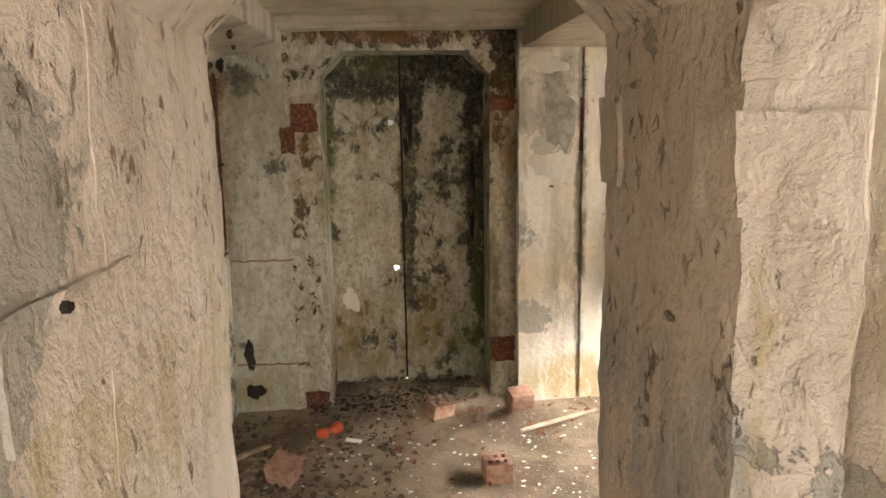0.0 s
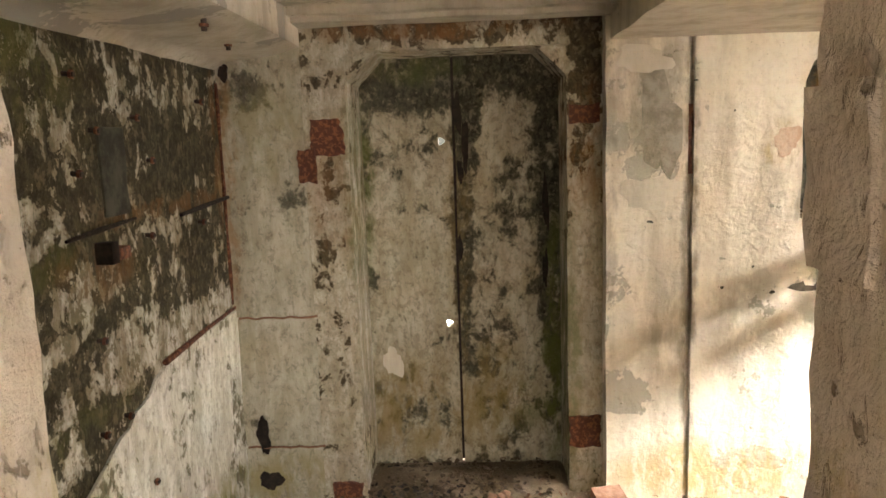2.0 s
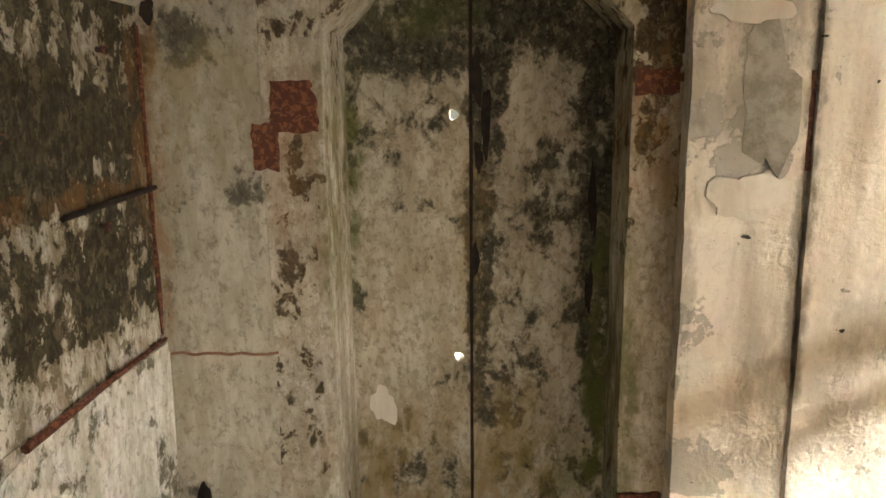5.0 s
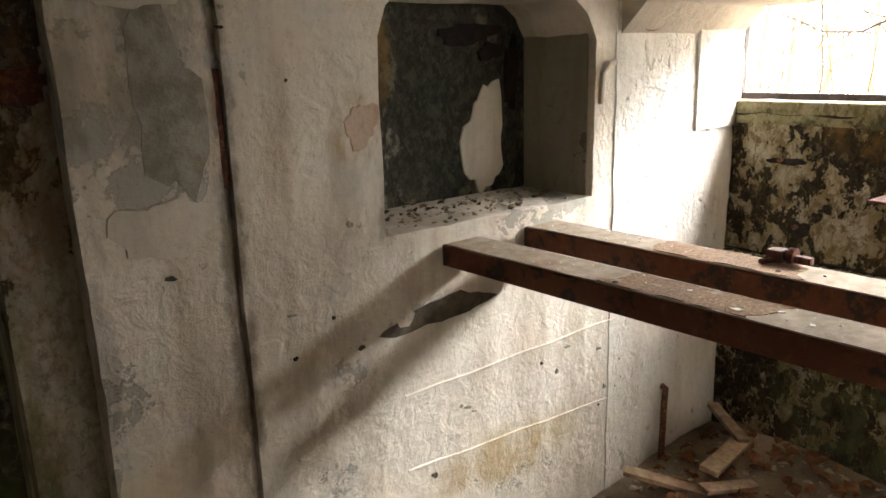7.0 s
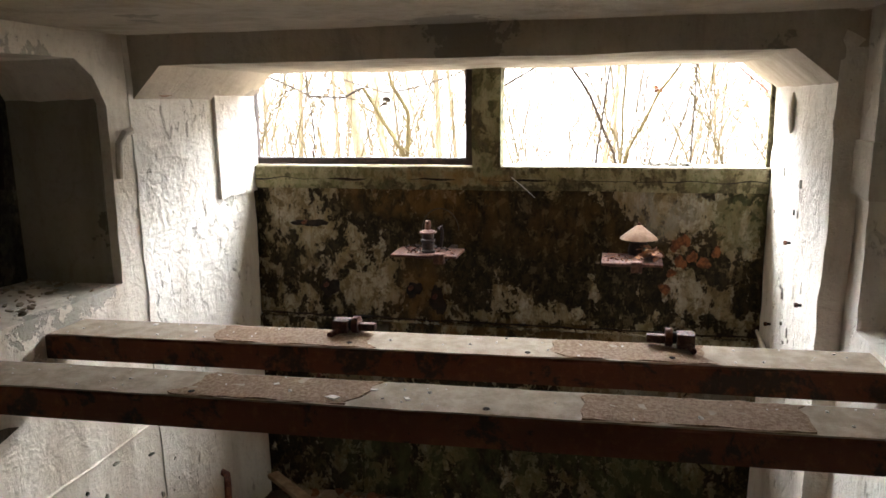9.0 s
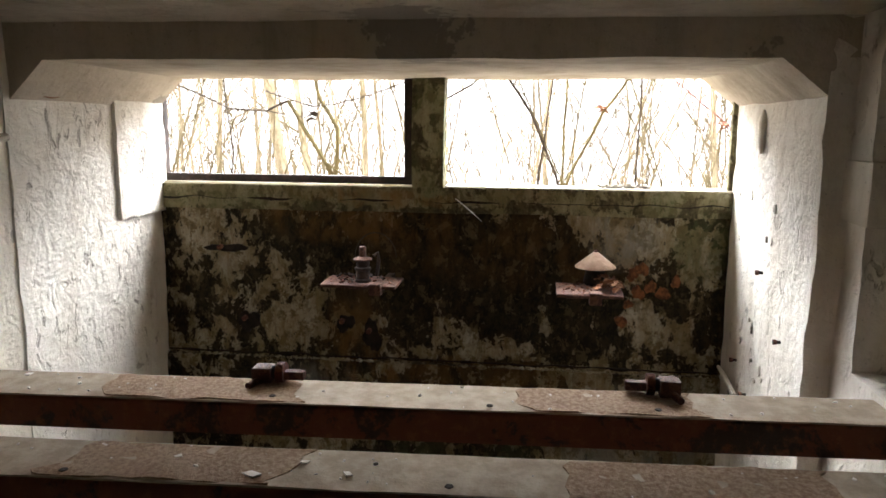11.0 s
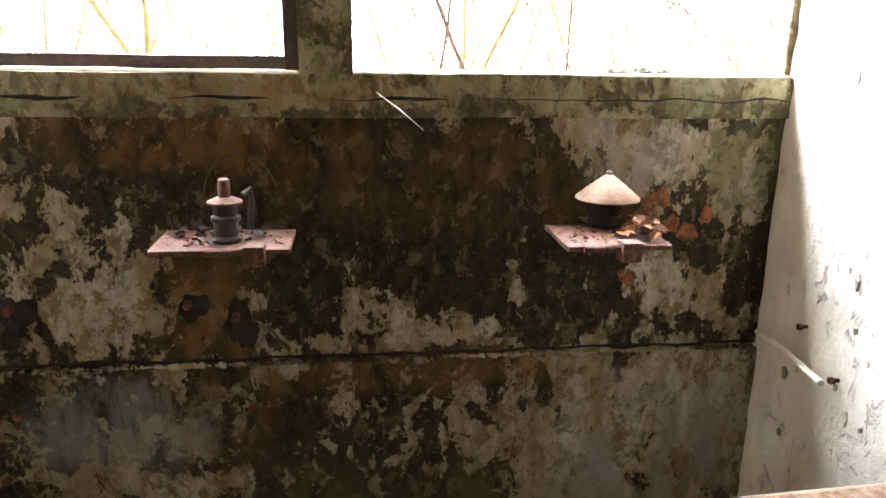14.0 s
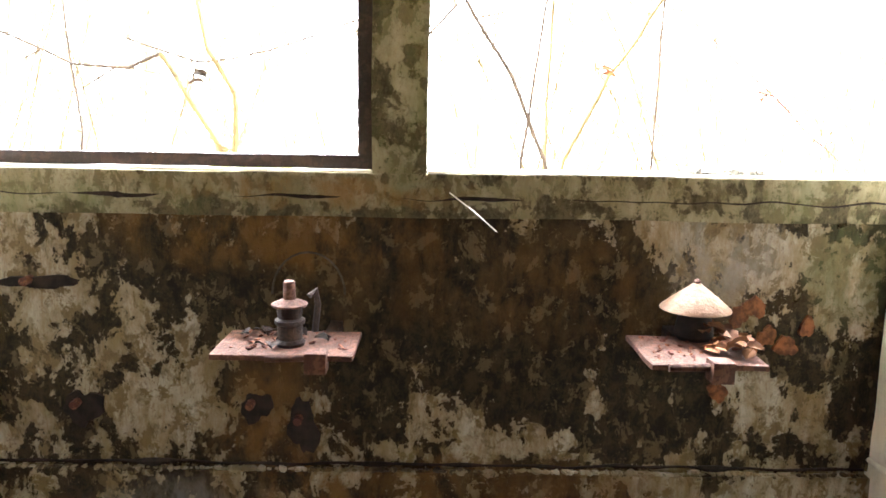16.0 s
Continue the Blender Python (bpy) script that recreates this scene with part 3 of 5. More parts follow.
wall_piece("wall_bay_north", M_BAY, [
    (2.478, 2.95, N - 0.005, 4.35, -0.05, TOP + 0.05),
    (2.94, 3.26, N - 0.003, 4.35, -0.05, 1.38),
    (2.94, 3.235, N - 0.018, 4.35, 1.37, TOP + 0.05),
], "white limewashed reveal of the window bay", res=0.04, amp=0.006, lump=0.004)
wall_piece("wall_panel", M_PANEL, [
    (W - 0.2, -0.448, N, 4.35, 0.84, TOP + 0.02),
    (W - 0.2, -0.448, N + 0.004, 4.35, 0.27, 0.83),
    (W - 0.2, -0.448, N, 4.35, -0.05, 0.26),
    (W - 0.2, -0.452, N + 0.02, 4.35, -0.05, TOP + 0.02),
], "grey rendered wall panels with cracked joints", res=0.06, amp=0.004)
wall_piece("door_surround", M_FRAME, [
    (-0.452, -0.268, N + 0.008, 4.35, -0.05, TOP + 0.02),
    (-0.300, -0.268, N - 0.006, N + 0.03, 0.10, 1.80),
    (0.612, 0.765, N + 0.08, 4.35, -0.05, TOP + 0.02),
    (-0.275, 0.62, N + 0.03, 4.35, 1.905, TOP + 0.02),
    ([(-0.275, 1.78), (-0.275, 1.92), (-0.14, 1.92)], 1, N + 0.03, 4.2),
    ([(0.62, 1.78), (0.62, 1.92), (0.48, 1.92)], 1, N + 0.08, 4.2),
], "flaking mould-stained concrete surround of the blocked doorway", "door frame", 0.05, 0.005)

# ---- west wall ----
wall_piece("wall_west", M_WEST, [(W - 0.35, W, 1.3, 4.35, 0.86, TOP + 0.1)], "mould-blackened render above a broken plaster edge", res=0.06, amp=0.006, lump=0.002)
wall_piece("wall_west_base", M_WESTBASE, [([(1.3, -0.05), (4.35, -0.05), (4.35, 0.87)] + [(3.1 - 0.05 * k, 0.87 - (0.0178 if k < 18 else 0.0139) * k - (0 if k < 18 else 0.07) + 0.022 * noise.noise(Vector((k * 0.9, 2, 0)))) for k in range(37)], 0, W - 0.35, W + 0.012)],
           "whitewashed lower plaster with a broken rising edge", res=0.05, amp=0.005, lump=0.003)
wall_piece("wall_west_middle", M_WEST, [([(1.3, 0.28), (2.2, 0.53), (3.1, 0.85), (3.1, 0.88), (1.3, 0.88)], 0, W - 0.35, W + 0.003)],
           "stained grey render down the wall", res=0.06, amp=0.005)

# ---- window wall and bay ----
wall_piece("wall_east", M_MOULD, [
    (E, 3.32, S - 0.3, 4.2, 0.86, 1.385),
    (E - 0.012, 3.32, S - 0.3, 4.2, -0.05, 0.85),
    (E + 0.01, 3.32, S - 0.3, 4.2, 0.84, 0.87),
], "parapet wall eaten by black mould with flaking paint", res=0.05, amp=0.004)
wall_piece("window_band", M_SILL, [(E - 0.012, 3.32, S - 0.3, 4.2, 1.38, 1.465)], "mossy concrete band under the windows", "trim", 0.05, 0.004)
wall_piece("window_mullion", M_SILL, [(E - 0.005, 3.30, 2.789, 2.895, 1.46, 1.84)], "mossy concrete post between the windows", "window", 0.05, 0.003)
HEAD = 1.822
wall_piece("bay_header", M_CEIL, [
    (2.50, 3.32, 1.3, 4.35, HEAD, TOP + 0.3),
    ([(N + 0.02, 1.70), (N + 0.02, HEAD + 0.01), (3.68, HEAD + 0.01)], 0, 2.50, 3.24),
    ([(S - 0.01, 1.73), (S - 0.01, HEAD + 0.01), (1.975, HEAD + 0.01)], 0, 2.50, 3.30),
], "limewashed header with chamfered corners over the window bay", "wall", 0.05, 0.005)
wall_piece("wall_bay_south", M_BAY, [
    (2.50, 3.32, 1.3, S, -0.05, TOP + 0.05),
    (1.25, 2.51, 1.3, 1.80, -0.05, 1.15),
    (1.25, 2.51, 1.3, 1.42, 1.1, TOP),
    (1.25, 1.62, 1.3, 1.80, 1.1, TOP),
    (2.40, 2.505, 1.3, 1.80, 1.1, TOP),
    (1.60, 2.45, 1.3, 1.80, 1.83, TOP),
], "white flaking limewash on the bay reveal and opposite niche", res=0.04, amp=0.006, lump=0.005)

# ---- passage and vestibule ----
PX0, PX1 = -0.29, 0.61
wall_piece("wall_passage_west", M_JAMB, [
    (-1.6, PX0, 0.95, ROOM_S, -0.05, TOP + 0.1),
    (-1.6, PX0 - 0.002, 0.60, 0.96, -0.05, TOP + 0.1),
    (-0.40, -0.282, 0.66, 1.05, 1.225, 1.365),
], "thick lumpy limewash on a worn concrete jamb", res=0.025, amp=0.010, freq=3.0, lump=0.007, lump_freq=17)
wall_piece("wall_passage_east", M_JAMB, [
    (PX1, 1.9, 0.93, ROOM_S, -0.05, TOP + 0.1),
    ([(PX1, 0.93), (0.70, 0.79), (1.9, 0.79), (1.9, 0.93)], 2, -0.05, TOP + 0.1),
    ([(0.701, 0.80), (0.703, 0.785), (0.80, 0.30), (1.9, 0.30), (1.9, 0.80)], 2, -0.05, TOP + 0.1),
    ([(PX1 - 0.012, 0.925), (0.69, 0.785), (0.75, 0.83), (0.66, 0.99)], 2, 1.415, 1.56),
    (PX1 - 0.012, PX1 + 0.04, 0.925, 1.07, 1.415, 1.56),
    ([(PX1 - 0.008, 0.925), (0.695, 0.785), (0.75, 0.83), (0.66, 0.99)], 2, 1.60, 1.70),
    (PX1 - 0.012, PX1 + 0.05, 1.52, ROOM_S + 0.006, 1.40, 1.60),
], "lumpy flaking limewash on a stepped concrete jamb", res=0.025, amp=0.010, freq=3.0, lump=0.007, lump_freq=17)
wall_piece("passage_lintel", M_JAMB, [
    (-0.6, 0.9, 0.6, ROOM_S, 1.86, TOP + 0.3),
    ([(PX0 - 0.02, 1.72), (PX0 - 0.02, 1.87), (PX0 + 0.13, 1.87)], 1, 0.7, ROOM_S),
    ([(PX1 + 0.02, 1.72), (PX1 + 0.02, 1.87), (PX1 - 0.13, 1.87)], 1, 0.7, ROOM_S),
], "limewashed lintel with chamfered corners over the passage", "wall", 0.04, 0.008, 3.0, 0.005, 17)
wall_piece("wall_vestibule", M_JAMB, [
    (-1.60, -1.35, -2.0, 0.7, -0.05, 2.4),
    (1.25, 1.5, -2.0, 0.4, -0.05, 2.4),
    (-1.6, 0.25, -2.0, -1.75, -0.05, 2.4),
    (0.25, 1.5, -2.0, -1.75, 2.1, 2.4),
    (1.2, 1.5, -2.0, -1.75, -0.05, 2.4),
], "limewashed walls of the entrance room", res=0.15, amp=0.008)
wall_piece("ceiling_vestibule", M_JAMB, [(-1.6, 1.9, -2.0, 0.75, 2.2, 2.5)], "limewashed vestibule ceiling", "ceiling", 0.15, 0.008)

# thin lining that makes the niche side darker than the limewash round it
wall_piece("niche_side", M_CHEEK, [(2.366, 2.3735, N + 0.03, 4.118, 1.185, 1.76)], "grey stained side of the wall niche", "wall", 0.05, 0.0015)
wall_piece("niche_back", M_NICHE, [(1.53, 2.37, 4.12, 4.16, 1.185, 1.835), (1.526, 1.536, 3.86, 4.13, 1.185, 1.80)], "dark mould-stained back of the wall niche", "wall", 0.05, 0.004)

# ---- blocked doorway: two concrete-faced leaves ----
SEAM = 0.145


def leaf_with_holes(x0, x1, z0, z1, y0, y1, holes, r):
    """An upright slab with round holes through it."""
    bm = bmesh.new()
    zs = [z0] + [z for h in sorted(holes, key=lambda h: h[1]) for z in (h[1] - 0.04, h[1] + 0.04)] + [z1]
    for i in range(len(zs) - 1):
        hole = [h for h in holes if zs[i] < h[1] < zs[i + 1] and zs[i + 1] - zs[i] < 0.09]
        if not hole:
            box(bm, x0, x1, y0, y1, zs[i], zs[i + 1])
            continue
        hx, hz = hole[0]
        box(bm, x0, hx - 0.04, y0, y1, zs[i], zs[i + 1])
        box(bm, hx + 0.04, x1, y0, y1, zs[i], zs[i + 1])
        k = 16
        rings = []
        for y in (y0, y1):
            inner, outer = [], []
            for j in range(k):
                a = 2 * math.pi * j / k
                c, d = math.cos(a), math.sin(a)
                q = 0.04 / max(abs(c), abs(d))
                wob = r * (1 + 0.15 * math.sin(3 * a + hz))
                inner.append(bm.verts.new((hx + wob * c, y, hz + wob * d)))
                outer.append(bm.verts.new((hx + q * c, y, hz + q * d)))
            rings.append((inner, outer))
        for inner, outer in rings:
            for j in range(k):
                bm.faces.new((inner[j], inner[(j + 1) % k], outer[(j + 1) % k], outer[j]))
        for j in range(k):
            a, b = rings[0][0], rings[1][0]
            bm.faces.new((a[j], a[(j + 1) % k], b[(j + 1) % k], b[j]))
    return bm


door = thing("blast_door", (0.15, 4.15, 0.06), "closed double door of mottled grey mouldy concrete, pierced twice", "door", kind="structure")
door.name = "door_1"
part("door_leaf", leaf_with_holes(-0.29, SEAM - 0.006, -0.04, 1.93, 4.148, 4.22, [(0.088, 1.54), (0.10, 0.702)], 0.017), M_DOOR, door)
bm = bmesh.new()
box(bm, SEAM + 0.006, 0.64, 4.15, 4.22, -0.04, 1.93)
gridded(bm, 0.06)
weathered(bm, 0.003)
part("door_leaf", bm, M_DOOR, door)
bm = bmesh.new()
box(bm, SEAM - 0.012, SEAM + 0.012, 4.165, 4.21, 0.03, 1.93)
part("seam", bm, M_HOLE, door, "black gap between the leaves")


def rust_plate(x0, x1, z0, z1, y, label, folds=0):
    rng = random.Random(x0 * 31 + z0)
    t = thing("iron_plate", ((x0 + x1) / 2, y, z0), label, "hinge plate", "rusty door hinges")
    bm = bmesh.new()
    box(bm, x0, x1, y - 0.014, y + 0.02, z0, z1, 0.003)
    gridded(bm, 0.011)
    weathered(bm, 0.007, 22, 0.004, 70)
    part("plate", bm, M_RUST, t)
    return t


rust_plate(-0.42, -0.283, 1.50, 1.645, N + 0.006, "rust-eaten iron hinge plate on the flaking door surround")
rust_plate(-0.475, -0.40, 1.395, 1.525, N + 0.0, "small rusty iron box beside the hinge plate")
rust_plate(0.622, 0.745, 1.595, 1.67, N + 0.08, "rusty iron hinge plate with flaked red paint")
rust_plate(0.615, 0.745, 0.215, 0.352, N + 0.08, "dark red rusted hinge plate near the floor")
rust_plate(-0.41, -0.285, 0.005, 0.10, N + 0.0, "dark rusty iron plate at the foot of the door surround")

bm = bmesh.new()
box(bm, 1.079, 1.098, N + 0.006, N + 0.04, 1.38, 1.655, 0.003)
gridded(bm, 0.02)
weathered(bm, 0.003, 20)
tagged(mesh_object("iron_strip", bm, M_RUST), "rusted iron strip showing in the wall joint", "metal strip")

# rods added to draw the rusty crack lines at the panel joints
for z in (0.835, 0.265):
    bm = bmesh.new()
    tube(bm, [(-0.77 + 0.037 * k, N - 0.001 + 0.003 * math.sin(k * 1.7), z + 0.004 * math.sin(k * 2.3)) for k in range(10)], 0.005, 6)
    tagged(mesh_object("iron_rod", bm, M_WIRE), "rusty crack line of the panel joint, built as a thin rod", "metal rod", "bared rods in the wall")


def stain_patch(name, outline_seed, at, u, v, ru, rv, material, label, category, proud=0.004, group=""):
    """A thin uneven-edged flake or hollow on a wall; u and v span the wall."""
    rng = random.Random(outline_seed)
    u, v, at = Vector(u), Vector(v), Vector(at)
    n = u.cross(v).normalized()
    bm = bmesh.new()
    k = 28
    ph = [rng.uniform(0, 6.28) for _ in range(4)]
    rim, top = [], []
    for j in range(k):
        a = 2 * math.pi * j / k
        q = 1 + 0.16 * math.sin(2 * a + ph[0]) + 0.12 * math.sin(3 * a + ph[1]) + 0.09 * math.sin(5 * a + ph[2]) + 0.07 * math.sin(9 * a + ph[3])
        p = at + u * (ru * q * math.cos(a)) + v * (rv * q * math.sin(a))
        rim.append(bm.verts.new(p - n * 0.006))
        top.append(bm.verts.new(p + n * proud))
    mid = bm.verts.new(at + n * proud)
    for j in range(k):
        i = (j + 1) % k
        bm.faces.new((rim[j], rim[i], top[i], top[j]))
        bm.faces.new((top[j], top[i], mid))
    return tagged(mesh_object(name, bm, material), label, category, group)


NU, NV = (1, 0, 0), (0, 0, 1)      # north wall, facing -y
EU, EV = (0, -1, 0), (0, 0, 1)     # east wall, facing -x
WU, WV = (0, 1, 0), (0, 0, 1)      # west wall, facing +x
stain_patch("wall_gouge", 3, (1.70, N, 0.935), (0.995, 0, 0.06), (-0.06, 0, 0.995), 0.175, 0.042, M_GOUGE_BROWN, "long gouge in the limewash, a dark brown patch", "gouge", 0.003)
# flat black patches: the dark inside the holes is put into the colour
stain_patch("hole_shade", 4, (-0.68, N, 0.115), NU, NV, 0.045, 0.045, M_HOLE, "round pipe hole low in the wall, its shade a flat black patch", "hole", 0.006)
stain_patch("hole_shade", 5, (-0.70, N, 0.32), NU, NV, 0.028, 0.075, M_HOLE, "ragged black patch for the shade of a hole in the wall panel", "hole", 0.006)
stain_patch("hole_shade", 6, (-0.755, N, 1.84), NU, NV, 0.022, 0.03, M_HOLE, "small black patch for the shade of a hole under the ceiling", "hole", 0.006)
stain_patch("plaster_patch", 8, (0.93, N, 1.31), NU, NV, 0.10, 0.075, M_PALEWALL, "pale patch of sound limewash on the pilaster", "plaster", 0.007)
stain_patch("plaster_patch", 9, (0.97, N, 1.58), NU, NV, 0.075, 0.21, M_GOUGE, "bare grey render where the limewash flaked off", "plaster", 0.005)
stain_patch("plaster_patch", 10, (0.90, N, 1.83), NU, NV, 0.11, 0.05, M_PALEWALL, "flaked limewash under the ceiling", "plaster", 0.007)
stain_patch("plaster_patch", 11, (-0.17, 4.15, 0.52), NU, NV, 0.045, 0.07, M_PALEWALL, "pale oval patch on the mouldy door", "plaster", 0.003)
for k, (x, z, a, b) in enumerate(((0.195, 1.52, 0.018, 0.10), (0.165, 1.66, 0.02, 0.08), (0.17, 1.40, 0.014, 0.05), (0.158, 1.05, 0.012, 0.07), (0.55, 1.25, 0.014, 0.12), (0.545, 0.95, 0.012, 0.09))):
    stain_patch("mould_stain", 500 + k, (x, 4.15, z), NU, NV, a, b, M_HOLE, "black mould run down the door", "stain", 0.0025, "mould runs on the door")
stain_patch("plaster_patch", 14, (2.17, 4.118, 1.38), NU, NV, 0.085, 0.20, M_PALEWALL, "pale limewash clinging to the niche back", "plaster", 0.006)
stain_patch("plaster_patch", 15, (1.46, N, 1.50), NU, NV, 0.05, 0.055, M_REDSTAIN, "reddish flaked spot beside the niche", "plaster", 0.005)
rng = random.Random(21)
for k in range(26):
    x, z = rng.choice([(rng.uniform(1.62, 2.7), rng.uniform(0.3, 0.72)), (rng.uniform(0.8, 1.5), rng.uniform(0.3, 1.75))])
    stain_patch("plaster_chip", 40 + k, (x, N, z), NU, NV, rng.uniform(0.004, 0.012), rng.uniform(0.003, 0.009), rng.choice([M_GOUGE, M_GOUGE_DARK, M_GOUGE]), "small dark chip knocked out of the limewash", "chip", 0.006, "chips in the limewash")

for k, (x, z, a, b) in enumerate(((2.10, 1.74, 0.13, 0.035), (2.30, 1.60, 0.028, 0.13), (2.20, 1.68, 0.05, 0.03))):
    stain_patch("paint_flake", 520 + k, (x, 4.116, z), NU, NV, a, b, M_HOLE, "black coat peeling off the niche back", "flake", 0.008, "peeling coat in the niche")

# joints of the boards that shaped the concrete under the niche
for z0, z1 in ((0.70, 0.715), (0.455, 0.40)):
    bm = bmesh.new()
    tube(bm, [(1.56 + 0.12 * k, N - 0.001, z0 + (z1 - z0) * k / 8 + 0.003 * math.sin(k * 2.1)) for k in range(9)], 0.0045, 6)
    tagged(mesh_object("shutter_ridge", bm, M_WASH), "raised ridge in the limewashed concrete", "ridge", "ridges in the concrete")

# ---- west wall fittings ----
socket = thing("wall_socket", (W, 2.76, 1.24), "rusted iron bracket with a black open end", "bracket")
bm = bmesh.new()
box(bm, W - 0.01, W + 0.05, 2.73, 2.77, 1.25, 1.31, 0.004)
part("box_end", bm, M_HOLE, socket)
bm = bmesh.new()
box(bm, W - 0.01, W + 0.035, 2.77, 2.87, 1.25, 1.285, 0.004)
part("arm", bm, M_RUST, socket, "rusty arm")
bm = bmesh.new()
tube(bm, [(W + 0.012, 2.58, 1.335), (W + 0.016, 2.75, 1.345), (W + 0.014, 2.96, 1.352)], [0.005, 0.008, 0.004], 8)
tagged(mesh_object("iron_bar", bm, M_HOLE), "dark rusty bar fixed along the stained wall", "metal bar")
# thin slab, darker than the wall round it
bm = bmesh.new()
box(bm, W - 0.01, W + 0.008, 2.80, 2.95, 1.37, 1.62, 0.006)
gridded(bm, 0.03)
weathered(bm, 0.004, 14)
tagged(mesh_object("dark_wall_slab", bm, M_GOUGE_DARK), "thin dark grey slab on the stained wall", "panel")
bm = bmesh.new()
tube(bm, [(W + 0.014, 3.30, 1.325), (W + 0.016, 3.5, 1.335), (W + 0.014, 3.79, 1.345)], [0.007, 0.009, 0.008], 8)
tagged(mesh_object("iron_bar", bm, M_HOLE), "short dark bar at the corner of the stained wall", "metal bar")
bm = bmesh.new()
tube(bm, [(W + 0.014, 3.07, 0.872), (W + 0.018, 3.25, 0.880), (W + 0.014, 3.45, 0.884), (W + 0.012, 3.78, 0.886)], [0.011, 0.010, 0.008, 0.006], 8)
tagged(mesh_object("iron_bar", bm, M_RUST), "bared rusty bar along the broken plaster edge", "metal bar")
bm = bmesh.new()
tube(bm, [(W + 0.006, 3.776, 0.9 + 0.1 * k) for k in range(10)], [0.004 + 0.005 * abs(math.sin(k)) for k in range(10)], 6)
tagged(mesh_object("iron_rod", bm, M_RUST), "rust-swollen rod up the wall corner", "metal rod", "bared rods in the wall")


def stud(at, d, r=0.008, length=0.03, label="black iron stud sticking out of the wall"):
    t = thing("wall_stud", at, label, "stud", "studs in the walls")
    bm = bmesh.new()
    d = Vector(d)
    tube(bm, [Vector(at) - d * 0.01, Vector(at) + d * length], r, 8)
    shank = part("shank", bm, M_DARKIRON, t)
    bm = bmesh.new()
    tube(bm, [Vector(at) + d * length * 0.6, Vector(at) + d * (length * 0.6 + 0.008)], r * 1.7, 6)
    part("nut", bm, M_RUST, shank)
    return t


for y, z in ((2.70, 1.05), (3.10, 1.52), (3.49, 1.28), (2.77, 1.61), (2.67, 1.75), (2.66, 1.50), (2.80, 0.80), (2.66, 0.80), (3.02, 1.65), (3.56, 1.72), (3.05, 1.29), (2.92, 0.54)):
    stud((W, y, z), (1, 0, -0.1), 0.007, 0.028)
for x, y in ((-0.50, 2.40), (-0.52, 2.95), (-0.60, 3.4)):
    stud((x, y, 1.93), (0, 0, -1), 0.009, 0.05, "black hanger stub under the ceiling haunch")

# ---- steel beams across the bay ----


def skew(y):
    """How far the beams have drifted out of square at y."""
    return 0.048 * (N - y)


def skewed(bm):
    for v in bm.verts:
        v.co.x += skew(v.co.y)
    return bm


def beam(x0, x1, patches):
    t = thing("steel_beam", ((x0 + x1) / 2, 1.78, 1.07), "dusty rust-red steel beam let into both walls", "beam", "beams across the bay")
    bm = bmesh.new()
    prism(bm, [(x0, 1.072), (x0, 1.130), (x0 + 0.004, 1.134), (x1 - 0.004, 1.134), (x1, 1.130), (x1, 1.072), (x1 - 0.008, 1.072), (x1 - 0.008, 1.12), (x0 + 0.008, 1.12), (x0 + 0.008, 1.072)], 1, 1.70, 3.90)
    gridded(bm, 0.1)
    part("channel", skewed(bm), M_BEAM, t)
    bm = bmesh.new()
    k = 60
    for j in range(k):
        ya, yb = 1.80 + 1.98 * j / k, 1.80 + 1.98 * (j + 1) / k
        def edge(y):
            return 0.006 + 0.003 * noise.noise(Vector((y * 9, x0, 0))), 0.006 + 0.003 * noise.noise(Vector((y * 9, x1, 5)))
        (a0, b0), (a1, b1) = edge(ya), edge(yb)
        q = [bm.verts.new(p) for p in ((x0 + a0, ya, 1.137), (x1 - b0, ya, 1.137), (x1 - b1, yb, 1.137), (x0 + a1, yb, 1.137))]
        bm.faces.new(q)
    bmesh.ops.remove_doubles(bm, verts=bm.verts, dist=1e-5)
    made = bmesh.ops.extrude_face_region(bm, geom=bm.faces[:])["geom"]
    for v in made:
        if isinstance(v, bmesh.types.BMVert):
            v.co.z -= 0.005
    part("dust_layer", skewed(bm), M_DUST, t, "grey dust lying on the top")
    for y0, y1 in patches:
        bm = bmesh.new()
        box(bm, x0 + 0.012, x1 - 0.012, y0, y1, 1.134, 1.1395)
        gridded(bm, 0.03)
        for v in bm.verts:
            v.co.y += 0.05 * noise.noise(Vector((v.co.x * 25, y0, 1))) * (1 if abs(v.co.y - y0) < 0.06 or abs(v.co.y - y1) < 0.06 else 0)
        weathered(bm, 0.006, 40)
        for v in bm.verts:
            v.co.z = min(max(v.co.z, 1.133), 1.1405)
        part("rust_patch", skewed(bm), M_DUSTRUST, t, "rough rusty patch in the dust")
    bm = bmesh.new()
    rng = random.Random(x0)
    for _ in range(46):
        s = rng.choice([0.002, 0.003, 0.003, 0.005])
        chip(bm, (rng.uniform(x0 + 0.015, x1 - 0.015), rng.uniform(1.85, 3.75), 1.139), s, rng.random(), 0.6)
    tagged(part("grit", skewed(bm), M_PALE, t, "pale grit scattered on the dust"), kind="stuff")
    return t


beam(1.718, 1.862, ((2.85, 3.22), (2.02, 2.42)))
beam(2.048, 2.192, ((2.95, 3.35), (2.16, 2.50)))
